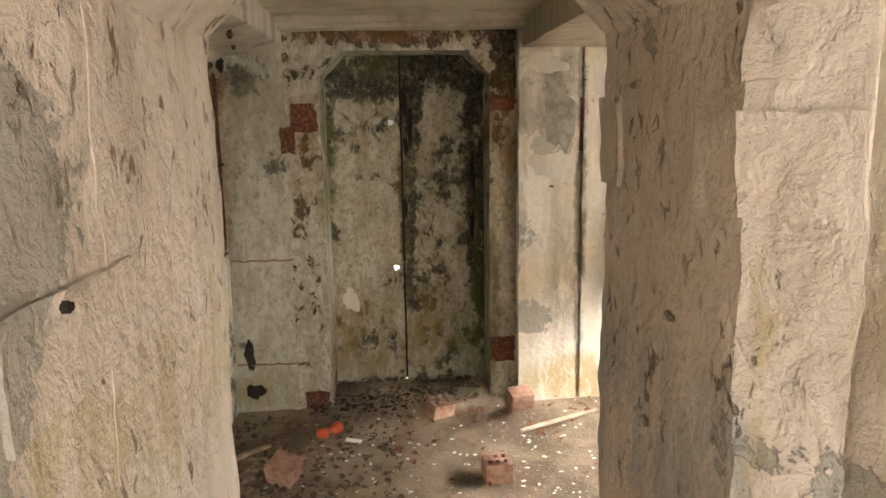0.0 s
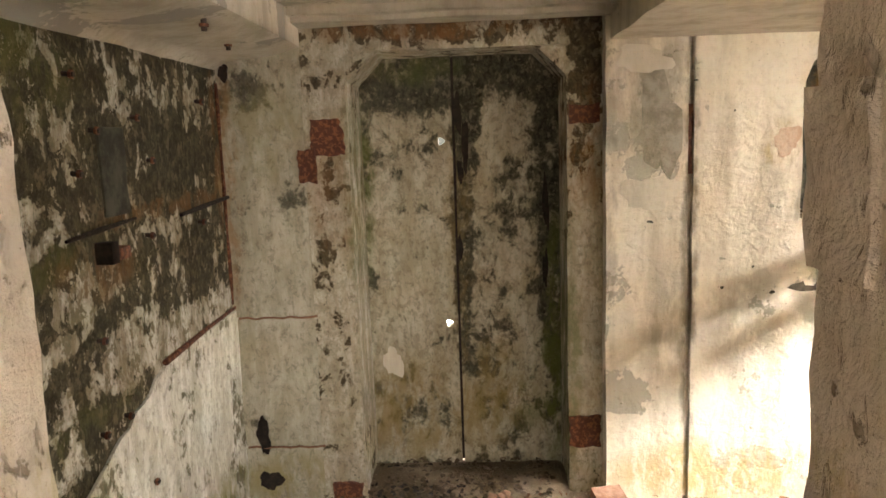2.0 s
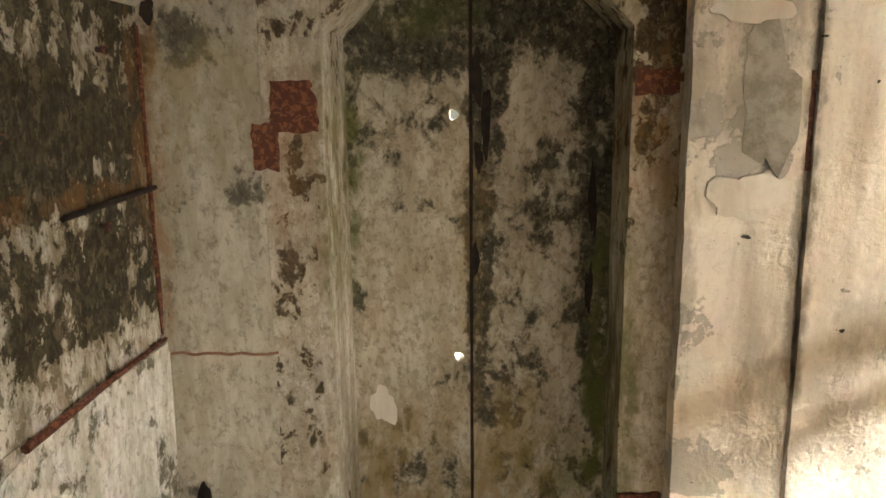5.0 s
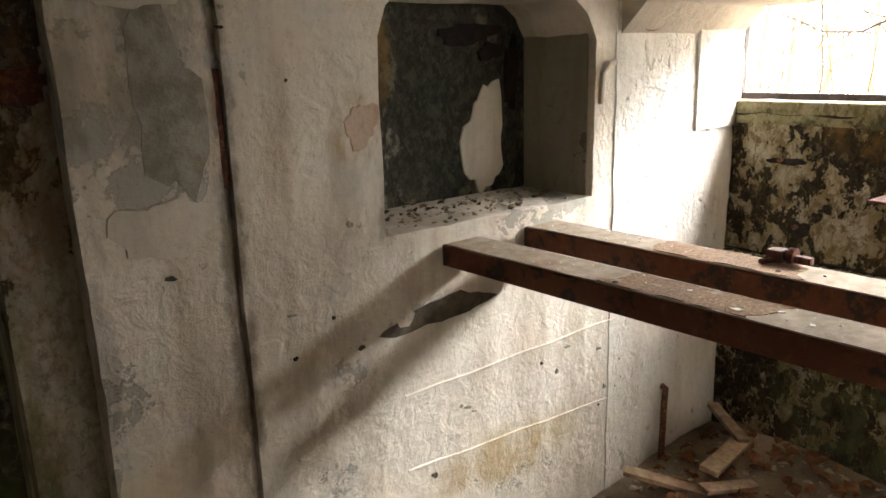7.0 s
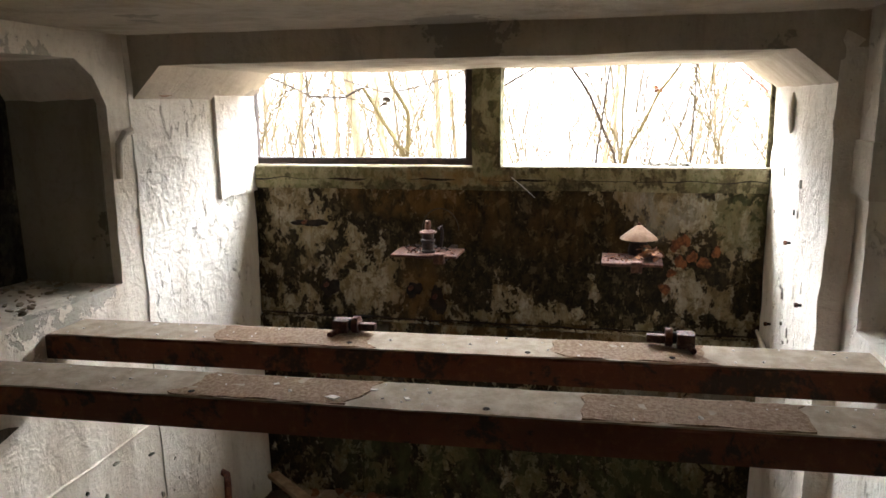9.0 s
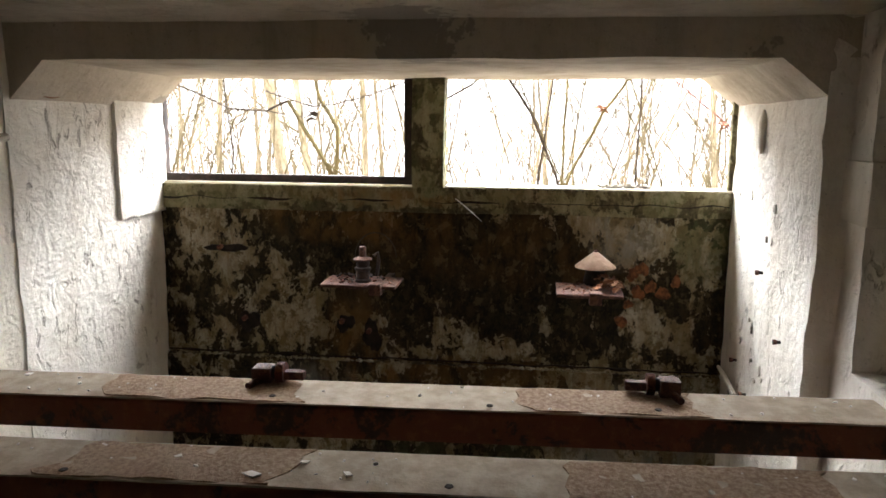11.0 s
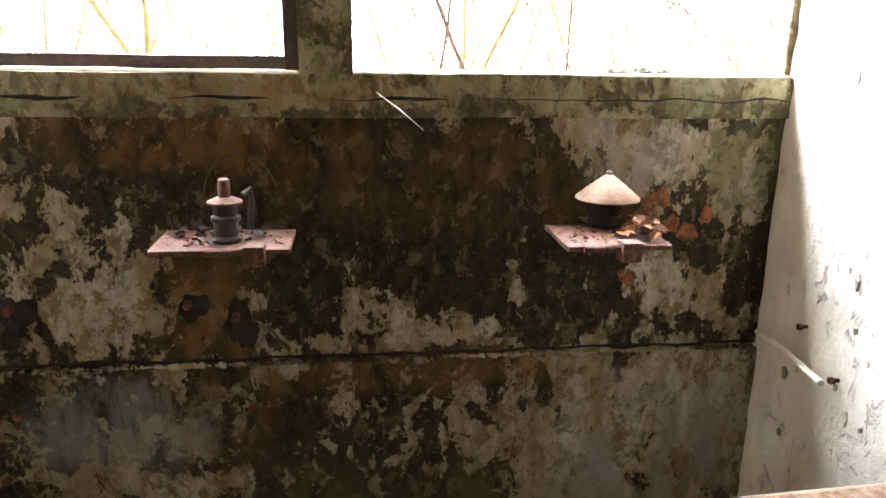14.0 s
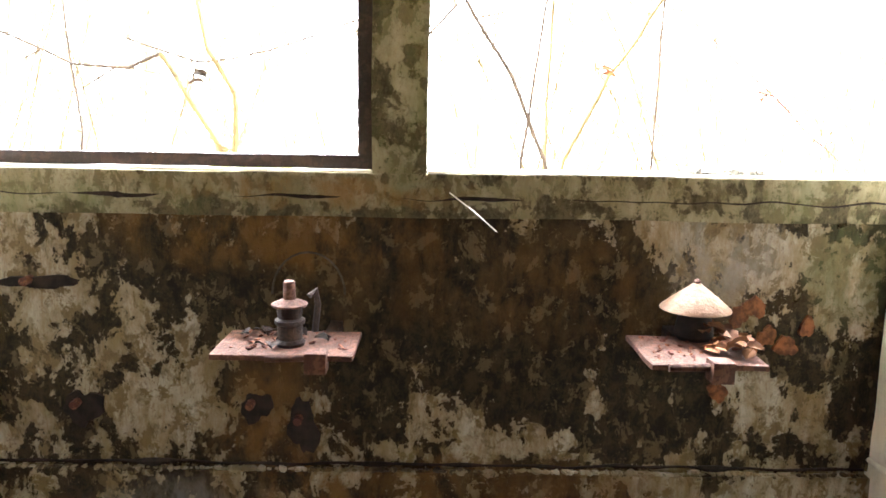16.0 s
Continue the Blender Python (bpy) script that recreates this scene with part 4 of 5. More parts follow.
for x, y in ((2.12, 2.99), (2.155, 2.24), (1.77, 3.2), (2.13, 2.56), (1.80, 2.6)):
    bm = bmesh.new()
    # raised black disc, the hole's shade put into its colour
    lathe(bm, [(0.0055, 0.0), (0.007, 0.001), (0.0065, 0.002), (0.002, 0.0022)], (x, y, 1.1395), 12)
    tagged(mesh_object("bolt_hole", bm, M_HOLE), "black disc for the shade of a bolt hole in the dusty beam", "bolt hole", "bolt holes in the beams")
bm = bmesh.new()
box(bm, -0.02, 0.02, -0.008, 0.008, 0, 0.003, 0.001)
bm.transform(pose(1.80, 2.91, 1.138, 0, 8, 55))
tagged(mesh_object("paint_flake", bm, M_PALE), "white curled paint flake lying on the beam", "flake")
for x, y, r in ((1.82, 2.76, 30), (1.85, 2.84, 80), (2.17, 3.55, 10), (1.84, 3.05, 120)):
    bm = bmesh.new()
    box(bm, -0.009, 0.009, -0.005, 0.005, 0, 0.002, 0.0006)
    bm.transform(pose(x, y, 1.1385, 4, 6, r))
    tagged(mesh_object("paint_flake", bm, M_PALE), "small white paint flake on the dusty beam", "flake", "flakes on the beams")


def clamp(x, y, way):
    """Square block, washer, stub and bolt on a beam's far edge."""
    z = 1.137
    t = thing("beam_clamp", (x, y, z), "rusty clamp block with a bolt and stub on the beam", "clamp", "clamps on the beam")
    bm = bmesh.new()
    box(bm, x - 0.018, x + 0.022, y - 0.02, y + 0.02, z, z + 0.034, 0.002)
    part("block", bm, M_COPPER, t)
    bm = bmesh.new()
    tube(bm, [(x + 0.004, y - way * 0.03, z + 0.021), (x + 0.004, y - way * 0.046, z + 0.021)], 0.022, 16)
    part("washer", bm, M_RUST, t)
    bm = bmesh.new()
    tube(bm, [(x + 0.004, y - way * 0.015, z + 0.021), (x + 0.004, y - way * 0.036, z + 0.021)], 0.014, 12)
    part("neck", bm, M_DARKIRON, t)
    bm = bmesh.new()
    box(bm, x - 0.006, x + 0.014, min(y - way * 0.04, y - way * 0.088), max(y - way * 0.04, y - way * 0.088), z + 0.008, z + 0.026, 0.002)
    part("stub", bm, M_COPPER, t)
    bm = bmesh.new()
    tube(bm, [(x - 0.01, y + way * 0.004, z + 0.008), (x - 0.052, y + way * 0.014, z + 0.0075)], 0.0075, 10)
    part("bolt", bm, M_RUST, t)
    return t


clamp(2.205, 3.04, 1)
clamp(2.246, 2.205, -1)

# ---- windows ----
win = thing("steel_window", (E + 0.03, 3.35, 1.465), "open dark rusty steel window frame without glass", "window", kind="structure")
win.name = "window_1"
fx0, fx1 = E + 0.022, E + 0.05
for y0, y1, z0, z1 in ((2.897, 2.925, 1.468, 1.83), (3.772, 3.792, 1.468, 1.83), (2.92, 3.775, 1.472, 1.497)):
    bm = bmesh.new()
    box(bm, fx0, fx1, y0, y1, z0, z1, 0.002)
    gridded(bm, 0.06)
    weathered(bm, 0.0015, 30)
    part("frame_bar", bm, M_DARKIRON, win)
bm = bmesh.new()
box(bm, E + 0.0, E + 0.10, 2.897, 3.79, 1.45, 1.4705, 0.003)
part("window_sill", bm, M_PALEWALL, win, "bright painted sill")
win2 = thing("window_opening", (E + 0.03, 2.32, 1.465), "empty window opening with a pale painted edge", "window", kind="structure")
win2.name = "window_2"
bm = bmesh.new()
box(bm, E + 0.0, E + 0.10, S, 2.787, 1.45, 1.4705, 0.003)
part("window_sill", bm, M_PALEWALL, win2, "bright painted sill")
bm = bmesh.new()
box(bm, E + 0.004, E + 0.03, S - 0.004, S + 0.016, 1.47, 1.83, 0.002)
part("frame_bar", bm, M_SILL, win2, "mossy pale edge strip")
bm = bmesh.new()
for k in range(14):
    chip(bm, (E + 0.02 + 0.004 * (k % 3), 2.12 + 0.012 * k, 1.474 + 0.004 * (k % 2)), 0.013, k, 0.8)
tagged(mesh_object("rubble_heap", bm, M_GOUGE), "small heap of crumbled mortar on the sill", "rubble", kind="stuff")
bm = bmesh.new()
for k in range(16):
    chip(bm, (E + 0.03 + 0.006 * (k % 3), 3.06 + 0.010 * k, 1.472), 0.010, k + 50, 0.5)
tagged(mesh_object("moss_tuft", bm, M_MOSS), "bright yellow-green moss on the sill", "moss", kind="stuff")
bm = bmesh.new()
tube(bm, [(E - 0.03, 2.745, 1.432), (E - 0.05, 2.70, 1.40), (E - 0.06, 2.655, 1.362)], [0.0012, 0.0015, 0.0008], 5)
tagged(mesh_object("straw", bm, M_PALE), "pale straw hanging in a cobweb under the window", "straw")
# crumbling crack along the band under the windows
bm = bmesh.new()
tube(bm, [(E - 0.012, 1.87 + 0.0125 * k, 1.418 + 0.010 * noise.noise(Vector((k * 0.13, 1, 0)))) for k in range(154)],
     [0.0012 + 0.010 * max(0, noise.noise(Vector((k * 0.07, 7, 0)))) * (0.6 + 0.8 * abs(noise.noise(Vector((k * 0.45, 2, 0))))) for k in range(154)], 6)
tagged(mesh_object("crack_line", bm, M_HOLE), "black crack running under the window sill", "crack", kind="structure")
bm = bmesh.new()
tube(bm, [(E - 0.002, 1.87 + 0.0125 * k, 0.864 + 0.008 * noise.noise(Vector((k * 0.11, 3, 0)))) for k in range(154)],
     [0.003 + 0.010 * max(0, noise.noise(Vector((k * 0.14, 11, 0)))) for k in range(154)], 6)
tagged(mesh_object("crack_line", bm, M_HOLE), "black crack along the step of the parapet wall", "crack", kind="structure")
rng = random.Random(61)
bm = bmesh.new()
for k in range(240):
    y = 1.88 + k * 0.008 + rng.uniform(-0.01, 0.01)
    chip(bm, (E - 0.006, y, 0.853 + 0.008 * noise.noise(Vector((k * 0.11, 3, 0)))), rng.uniform(0.004, 0.013), k + 300, 0.6)
tagged(mesh_object("ledge_crumbs", bm, M_PATCH), "crumbling edge of the wall step", "ledge", kind="structure")

# ---- iron shelves with the old lamps on the parapet wall ----


def shelf(x0, x1, y0, y1, z, block, label):
    t = thing("iron_shelf", (E, (y0 + y1) / 2, z), label, "shelf", "iron shelves on the parapet wall")
    bm = bmesh.new()
    box(bm, x0, x1, y0, y1, z - 0.010, z, 0.002)
    gridded(bm, 0.03)
    weathered(bm, 0.002, 15)
    part("plate", bm, M_COPPER, t)
    bm = bmesh.new()
    box(bm, x0 - 0.022, x0 + 0.014, block - 0.018, block + 0.018, z - 0.026, z + 0.010, 0.002)
    nut = part("block", bm, M_COPPER, t, "square rusty nut block")
    bm = bmesh.new()
    tube(bm, [(x0 - 0.004, block + 0.015, z - 0.002), (x0 - 0.004, block + 0.085, z - 0.004)], 0.007, 10)
    part("pin", bm, M_COPPER, nut)
    bm = bmesh.new()
    box(bm, x0 + 0.05, E + 0.01, block - 0.012, block + 0.012, z - 0.03, z - 0.009, 0.002)
    part("arm", bm, M_DARKIRON, t)
    bm = bmesh.new()
    rng = random.Random(y0)
    for _ in range(40):
        chip(bm, (rng.uniform(x0 + 0.02, x1 - 0.01), rng.uniform(y0 + 0.01, y1 - 0.01), z + 0.002), rng.uniform(0.003, 0.009), rng.random(), 0.4)
    tagged(part("rust_scale", bm, M_RUST, t, "loose scale of rust"), kind="stuff")
    return t


SZ = 1.178
shelf(2.965, 3.115, 2.905, 3.145, SZ, 2.965, "copper-red rusted iron shelf carrying an old insulator")
shelf(2.945, 3.115, 2.215, 2.412, SZ, 2.300, "copper-red rusted iron shelf littered with leaves")
insul = thing("insulator", (3.025, 3.02, SZ), "rusty ribbed insulator standing on the iron shelf", "insulator")
bm = bmesh.new()
lathe(bm, [(0.024, 0.0), (0.026, 0.006), (0.021, 0.012), (0.022, 0.036), (0.026, 0.040), (0.026, 0.046), (0.020, 0.049), (0.022, 0.060), (0.021, 0.068)], (3.025, 3.02, SZ))
part("body", bm, M_DARKIRON, insul)
bm = bmesh.new()
lathe(bm, [(0.020, 0.068), (0.030, 0.070), (0.031, 0.074), (0.022, 0.078), (0.012, 0.082)], (3.025, 3.02, SZ))
part("cap", bm, M_COPPER, insul)
bm = bmesh.new()
lathe(bm, [(0.011, 0.080), (0.010, 0.112), (0.008, 0.114)], (3.025, 3.02, SZ), 14)
part("stem", bm, M_COPPER, insul)
bm = bmesh.new()
tube(bm, [(3.075, 2.985, SZ + 0.01), (3.08, 2.98, SZ + 0.06), (3.085, 2.985, SZ + 0.085), (3.075, 2.995, SZ + 0.075)], 0.006, 8)
part("hook", bm, M_DARKIRON, insul)
# thin tube shaped for the ring stained on the wall
bm = bmesh.new()
tube(bm, [(E - 0.004, 3.02 + 0.072 * math.cos(a), SZ + 0.045 + 0.085 * math.sin(a)) for a in (math.pi * k / 14 for k in range(15))], 0.0022, 6)
tagged(mesh_object("stain_ring", bm, M_GOUGE_BROWN), "dull brown stain ring on the mouldy wall, built as a thin tube", "wire")
lamp = thing("oil_lamp", (3.10, 2.291, SZ), "old lamp with a conical tin shade on the iron shelf", "lamp")
bm = bmesh.new()
lathe(bm, [(0.030, 0.0), (0.036, 0.008), (0.034, 0.022), (0.030, 0.04), (0.026, 0.062)], (3.10, 2.291, SZ), 16)
part("base", bm, M_HOLE, lamp)
bm = bmesh.new()
lathe(bm, [(0.064, 0.0), (0.063, 0.003), (0.044, 0.019), (0.02, 0.038), (0.004, 0.050), (0.002, 0.047), (0.02, 0.035), (0.044, 0.016), (0.061, 0.0)], (3.10, 2.291, SZ + 0.056), 32)
shade = part("shade", bm, M_HAT, lamp, "pale conical tin shade")
bm = bmesh.new()
lathe(bm, [(0.006, 0.0), (0.007, 0.004), (0.003, 0.008)], (3.10, 2.291, SZ + 0.104), 10)
part("knob", bm, M_RUST, shade)


def leaf(bm, at, size, rng, up=None):
    """A curled dead leaf."""
    m = Matrix.Translation(at) @ Euler((rng.uniform(-0.5, 0.5), rng.uniform(-0.5, 0.5), rng.uniform(0, 6.3))).to_matrix().to_4x4()
    if up:
        m = Matrix.Translation(at) @ Vector(up).to_track_quat("Z", "Y").to_matrix().to_4x4() @ Euler((rng.uniform(-0.3, 0.3), rng.uniform(-0.3, 0.3), rng.uniform(0, 6.3))).to_matrix().to_4x4()
    rows = []
    for i, w in enumerate((0.02, 0.32, 0.45, 0.36, 0.03)):
        u = (i / 4 - 0.5) * size
        rows.append([bm.verts.new(m @ Vector((u, s * w * size, abs(s) * size * 0.16 + 0.12 * size * math.sin(i)))) for s in (-1, 0, 1)])
    for a, b in zip(rows, rows[1:]):
        for k in range(2):
            bm.faces.new((a[k], a[k + 1], b[k + 1], b[k]))


rng = random.Random(8)
bm = bmesh.new()
for _ in range(26):
    leaf(bm, (rng.uniform(2.97, 3.10), rng.uniform(2.22, 2.29), SZ + rng.uniform(0.006, 0.03)), rng.uniform(0.02, 0.045), rng)
tagged(mesh_object("leaf_litter", bm, M_LEAF), "crumpled brown dead leaves on the iron shelf", "leaves", kind="stuff")
bm = bmesh.new()
for _ in range(14):
    leaf(bm, (rng.uniform(2.99, 3.09), rng.uniform(2.95, 3.11), SZ + 0.006), rng.uniform(0.015, 0.03), rng)
tagged(mesh_object("leaf_litter", bm, M_DARKIRON), "dark withered scraps round the insulator", "leaves", kind="stuff")
for k, (y, z, s) in enumerate(((2.16, 1.19, 0.045), (2.13, 1.21, 0.05), (2.10, 1.15, 0.045), (2.06, 1.13, 0.05), (2.02, 1.17, 0.04), (2.14, 1.13, 0.05), (2.19, 1.03, 0.045), (2.12, 0.75, 0.05), (2.125, 0.70, 0.03), (2.17, 1.09, 0.035))):
    stain_patch("dead_leaf", 70 + k, (E - 0.003, y, z), EU, EV, s * 0.40, s * 0.46, M_LEAF2, "orange-brown dead leaf stuck flat to the wall", "leaf", 0.004, "leaves on the parapet wall")
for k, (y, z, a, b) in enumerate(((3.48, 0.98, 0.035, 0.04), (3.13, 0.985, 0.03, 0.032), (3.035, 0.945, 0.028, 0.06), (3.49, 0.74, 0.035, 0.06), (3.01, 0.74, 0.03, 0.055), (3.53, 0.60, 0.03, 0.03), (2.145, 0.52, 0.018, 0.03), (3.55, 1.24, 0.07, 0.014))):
    # proud black patch painted with the hole's inner shade
    stain_patch("hole_shade", 90 + k, (E, y, z), EU, EV, a, b, M_HOLE, "black patch for the shade of a rusty-edged hole in the mouldy parapet", "hole", 0.006, "holes in the parapet wall")
    bm = bmesh.new()
    tube(bm, [(E + 0.01, y + a * 0.3, z + b * 0.35), (E - 0.025, y + a * 0.3, z + b * 0.3)], 0.009, 8)
    tagged(mesh_object("iron_stub", bm, M_RUST), "rusty stub sticking out of the wall hole", "metal stub", "stubs in the parapet wall")
for k, (y, z, a, b) in enumerate(((2.284, 0.76, 0.016, 0.029), (2.352, 0.758, 0.019, 0.009))):
    stain_patch("plaster_patch", 120 + k, (E + 0.001, y, z), EU, EV, a, b, M_PATCH, "pale flaked plaster clinging to the mouldy parapet", "plaster", 0.003, "plaster on the parapet")

# ---- south reveal fittings ----
bm = bmesh.new()
tube(bm, [(3.20, S + 0.012, 0.895), (3.08, S + 0.02, 0.90), (2.93, S + 0.03, 0.895)], [0.006, 0.008, 0.008], 8)
tagged(mesh_object("iron_rod", bm, M_PALE), "whitewashed bent rod along the bay reveal", "metal rod")
for x, z in ((3.04, 0.97), (2.92, 0.905), (2.66, 1.14), (2.85, 1.28)):
    stud((x, S, z), (0, 1, 0), 0.0045, 0.022, "rusty stud in the white reveal")
bm = bmesh.new()
box(bm, 2.36, 2.52, 1.72, 1.815, 1.47, 1.605, 0.008)
gridded(bm, 0.04)
weathered(bm, 0.003, 12)
tagged(mesh_object("concrete_block", bm, M_PALEWALL), "whitewashed concrete corbel on the niche pier", "corbel")
bm = bmesh.new()
tube(bm, [(2.93, S + 0.008, 1.60 + 0.02 * k) for k in range(7)], [0.004, 0.008, 0.01, 0.009, 0.011, 0.008, 0.003], 8)
tagged(mesh_object("plaster_flake", bm, M_PALEWALL), "loose curled plaster flake on the white reveal", "flake")
rng = random.Random(33)
for k in range(34):
    stain_patch("plaster_chip", 150 + k, (rng.uniform(2.56, 3.18), S, rng.choice([rng.uniform(0.5, 1.62), rng.uniform(0.7, 1.2)])), (-1, 0, 0), NV, rng.uniform(0.003, 0.008), rng.uniform(0.005, 0.016), rng.choice([M_GOUGE, M_PALEWALL, M_BAY]), "curled flake of limewash on the bay reveal", "chip", 0.004, "flakes on the bay reveal")

# ---- pier between niche and bay ----
bm = bmesh.new()
tube(bm, [(2.40, N - 0.004, 1.50), (2.398, N - 0.014, 1.60), (2.42, N - 0.02, 1.63), (2.455, N - 0.018, 1.635)], 0.011, 8)
tagged(mesh_object("wall_hook", bm, M_PALEWALL), "whitewashed iron hook on the pier", "hook")
bm = bmesh.new()
tube(bm, [(2.55 + 0.022 * k, N - 0.012, 1.765 - 0.03 * math.sin(math.pi * k / 9)) for k in range(10)], 0.0025, 6)
tagged(mesh_object("wire", bm, M_WIRE), "thin wire hanging across the bay corner", "wire")
pipe = thing("bent_pipe", (2.77, N - 0.03, 0.05), "rusty bent pipe standing against the bay wall", "pipe")
bm = bmesh.new()
tube(bm, [(2.77, N - 0.05, 0.03), (2.775, N - 0.05, 0.28), (2.785, N - 0.045, 0.33), (2.81, N - 0.03, 0.345), (2.83, N + 0.01, 0.345)], 0.013, 10)
part("tube", bm, M_RUST, pipe)

# ---- niche sill litter ----
rng = random.Random(12)
bm = bmesh.new()
for _ in range(160):
    chip(bm, (rng.uniform(1.54, 2.36), rng.uniform(3.81, 4.10), 1.194), rng.choice([0.004, 0.006, 0.009, 0.014]), rng.random(), 0.5)
tagged(mesh_object("mortar_crumbs", bm, M_DUST), "crumbled mortar and dust on the niche sill", "rubble", kind="stuff")
bm = bmesh.new()
for _ in range(30):
    leaf(bm, (rng.uniform(1.56, 2.0), rng.uniform(3.90, 4.08), 1.20), rng.uniform(0.012, 0.026), rng)
tagged(mesh_object("leaf_litter", bm, M_ROT), "dry leaves and twigs on the niche sill", "leaves", kind="stuff")

# ---- floor things ----


def brick(at, turn, size, broken, label):
    """A hollow clay brick with round-cornered holes, broken at one end."""
    t = thing("hollow_brick", at, label, "brick", "loose hollow bricks")
    t.matrix_basis = Matrix.Translation(at) @ Euler([radians(a) for a in turn]).to_matrix().to_4x4()
    lx, ly, lz = size
    bm = bmesh.new()
    box(bm, -lx / 2, lx / 2, -ly / 2, ly / 2, 0, lz)
    nx, ny = 7, 5
    for k in range(1, nx):
        bmesh.ops.bisect_plane(bm, geom=bm.verts[:] + bm.edges[:] + bm.faces[:], plane_co=(-lx / 2 + lx * k / nx, 0, 0), plane_no=(1, 0, 0))
    for k in range(1, ny):
        bmesh.ops.bisect_plane(bm, geom=bm.verts[:] + bm.edges[:] + bm.faces[:], plane_co=(0, -ly / 2 + ly * k / ny, 0), plane_no=(0, 1, 0))
    bm.faces.ensure_lookup_table()
    tops = []
    for f in bm.faces:
        c = f.calc_center_median()
        i, j = int((c.x + lx / 2) / lx * nx), int((c.y + ly / 2) / ly * ny)
        if c.z > lz - 1e-4 and i % 2 == 1 and j % 2 == 1:
            tops.append(f)
    bmesh.ops.inset_individual(bm, faces=tops, thickness=0.0015, depth=0)
    for f in tops:
        for v in f.verts:
            v.co.z = lz * 0.25
    rngb = random.Random(at[0])
    for v in bm.verts:
        v.co += noise.noise_vector(v.co * 40 + Vector(at)) * 0.0022
        if broken and v.co.y > ly / 2 - 0.004:
            v.co.y += rngb.uniform(-0.02, 0.008)
        if broken and v.co.z > lz - 0.004 and v.co.y > 0:
            v.co.z -= rngb.uniform(0, 0.018)
    ob = mesh_object("body", bm, M_BRICK, t, 30)
    ob.matrix_basis = Matrix()
    return t


brick((0.52, 2.925, 0.0), (0, 0, 4), (0.118, 0.13, 0.085), False, "orange hollow brick half standing on the earth floor")
brick((0.30, 3.66, 0.005), (14, 4, 28), (0.12, 0.12, 0.08), True, "broken pinkish hollow brick on the rubble")
brick((0.74, 3.53, 0.09), (-78, 0, 12), (0.12, 0.09, 0.10), True, "broken hollow brick tipped on its side")
brick((-0.42, 2.84, 0.08), (-70, 10, -25), (0.12, 0.09, 0.11), True, "dusty broken hollow brick beside dark litter")

cap = thing("plastic_float", (-0.25, 3.41, 0.02), "bright orange-red broken plastic cap", "plastic litter")
bm = bmesh.new()
tube(bm, [(-0.315, 3.40, 0.03), (-0.285, 3.402, 0.028), (-0.255, 3.405, 0.026)], [0.020, 0.026, 0.022], 14)
part("sleeve", bm, M_ORANGE, cap)
bm = bmesh.new()
tube(bm, [(-0.245, 3.41, 0.03), (-0.22, 3.425, 0.04), (-0.20, 3.44, 0.045)], [0.020, 0.034, 0.030], 14)
part("bell", bm, M_ORANGE, cap)
bm = bmesh.new()
box(bm, -0.04, 0.04, -0.015, 0.015, 0, 0.006, 0.002)
bm.transform(pose(-0.13, 3.33, 0.012, 5, 3, -20))
tagged(mesh_object("plaster_shard", bm, M_PALE), "white plaster shard on the earth floor", "shard")
bm = bmesh.new()
tube(bm, [(0.70, 3.36, 0.016), (0.85, 3.43, 0.02), (1.0, 3.51, 0.02), (1.14, 3.58, 0.018)], [0.011, 0.012, 0.011, 0.009], 8)
tagged(mesh_object("stick", bm, M_DUST), "dusty bare stick lying on the floor", "stick")
bm = bmesh.new()
tube(bm, [(-0.72, 3.10, 0.02), (-0.62, 3.2, 0.03), (-0.53, 3.3, 0.02)], [0.012, 0.014, 0.010], 8)
tagged(mesh_object("stick", bm, M_WOOD), "dark broken stick among the litter", "stick")
for at, turn, size in (((2.60, 3.58, 0.09), (4, 10, -55), (0.34, 0.05, 0.02)), ((2.86, 3.50, 0.15), (8, 6, 12), (0.42, 0.07, 0.02)), ((2.72, 3.40, 0.11), (0, 8, -20), (0.25, 0.06, 0.018)), ((3.05, 3.62, 0.17), (6, -8, 60), (0.26, 0.05, 0.02))):
    bm = bmesh.new()
    box(bm, -size[0] / 2, size[0] / 2, -size[1] / 2, size[1] / 2, -size[2] / 2, size[2] / 2, 0.003)
    bm.transform(pose(*at, *turn))
    tagged(mesh_object("plank", bm, M_WOOD), "short rotten plank on the rubble under the window", "plank", "rotten planks in the corner")


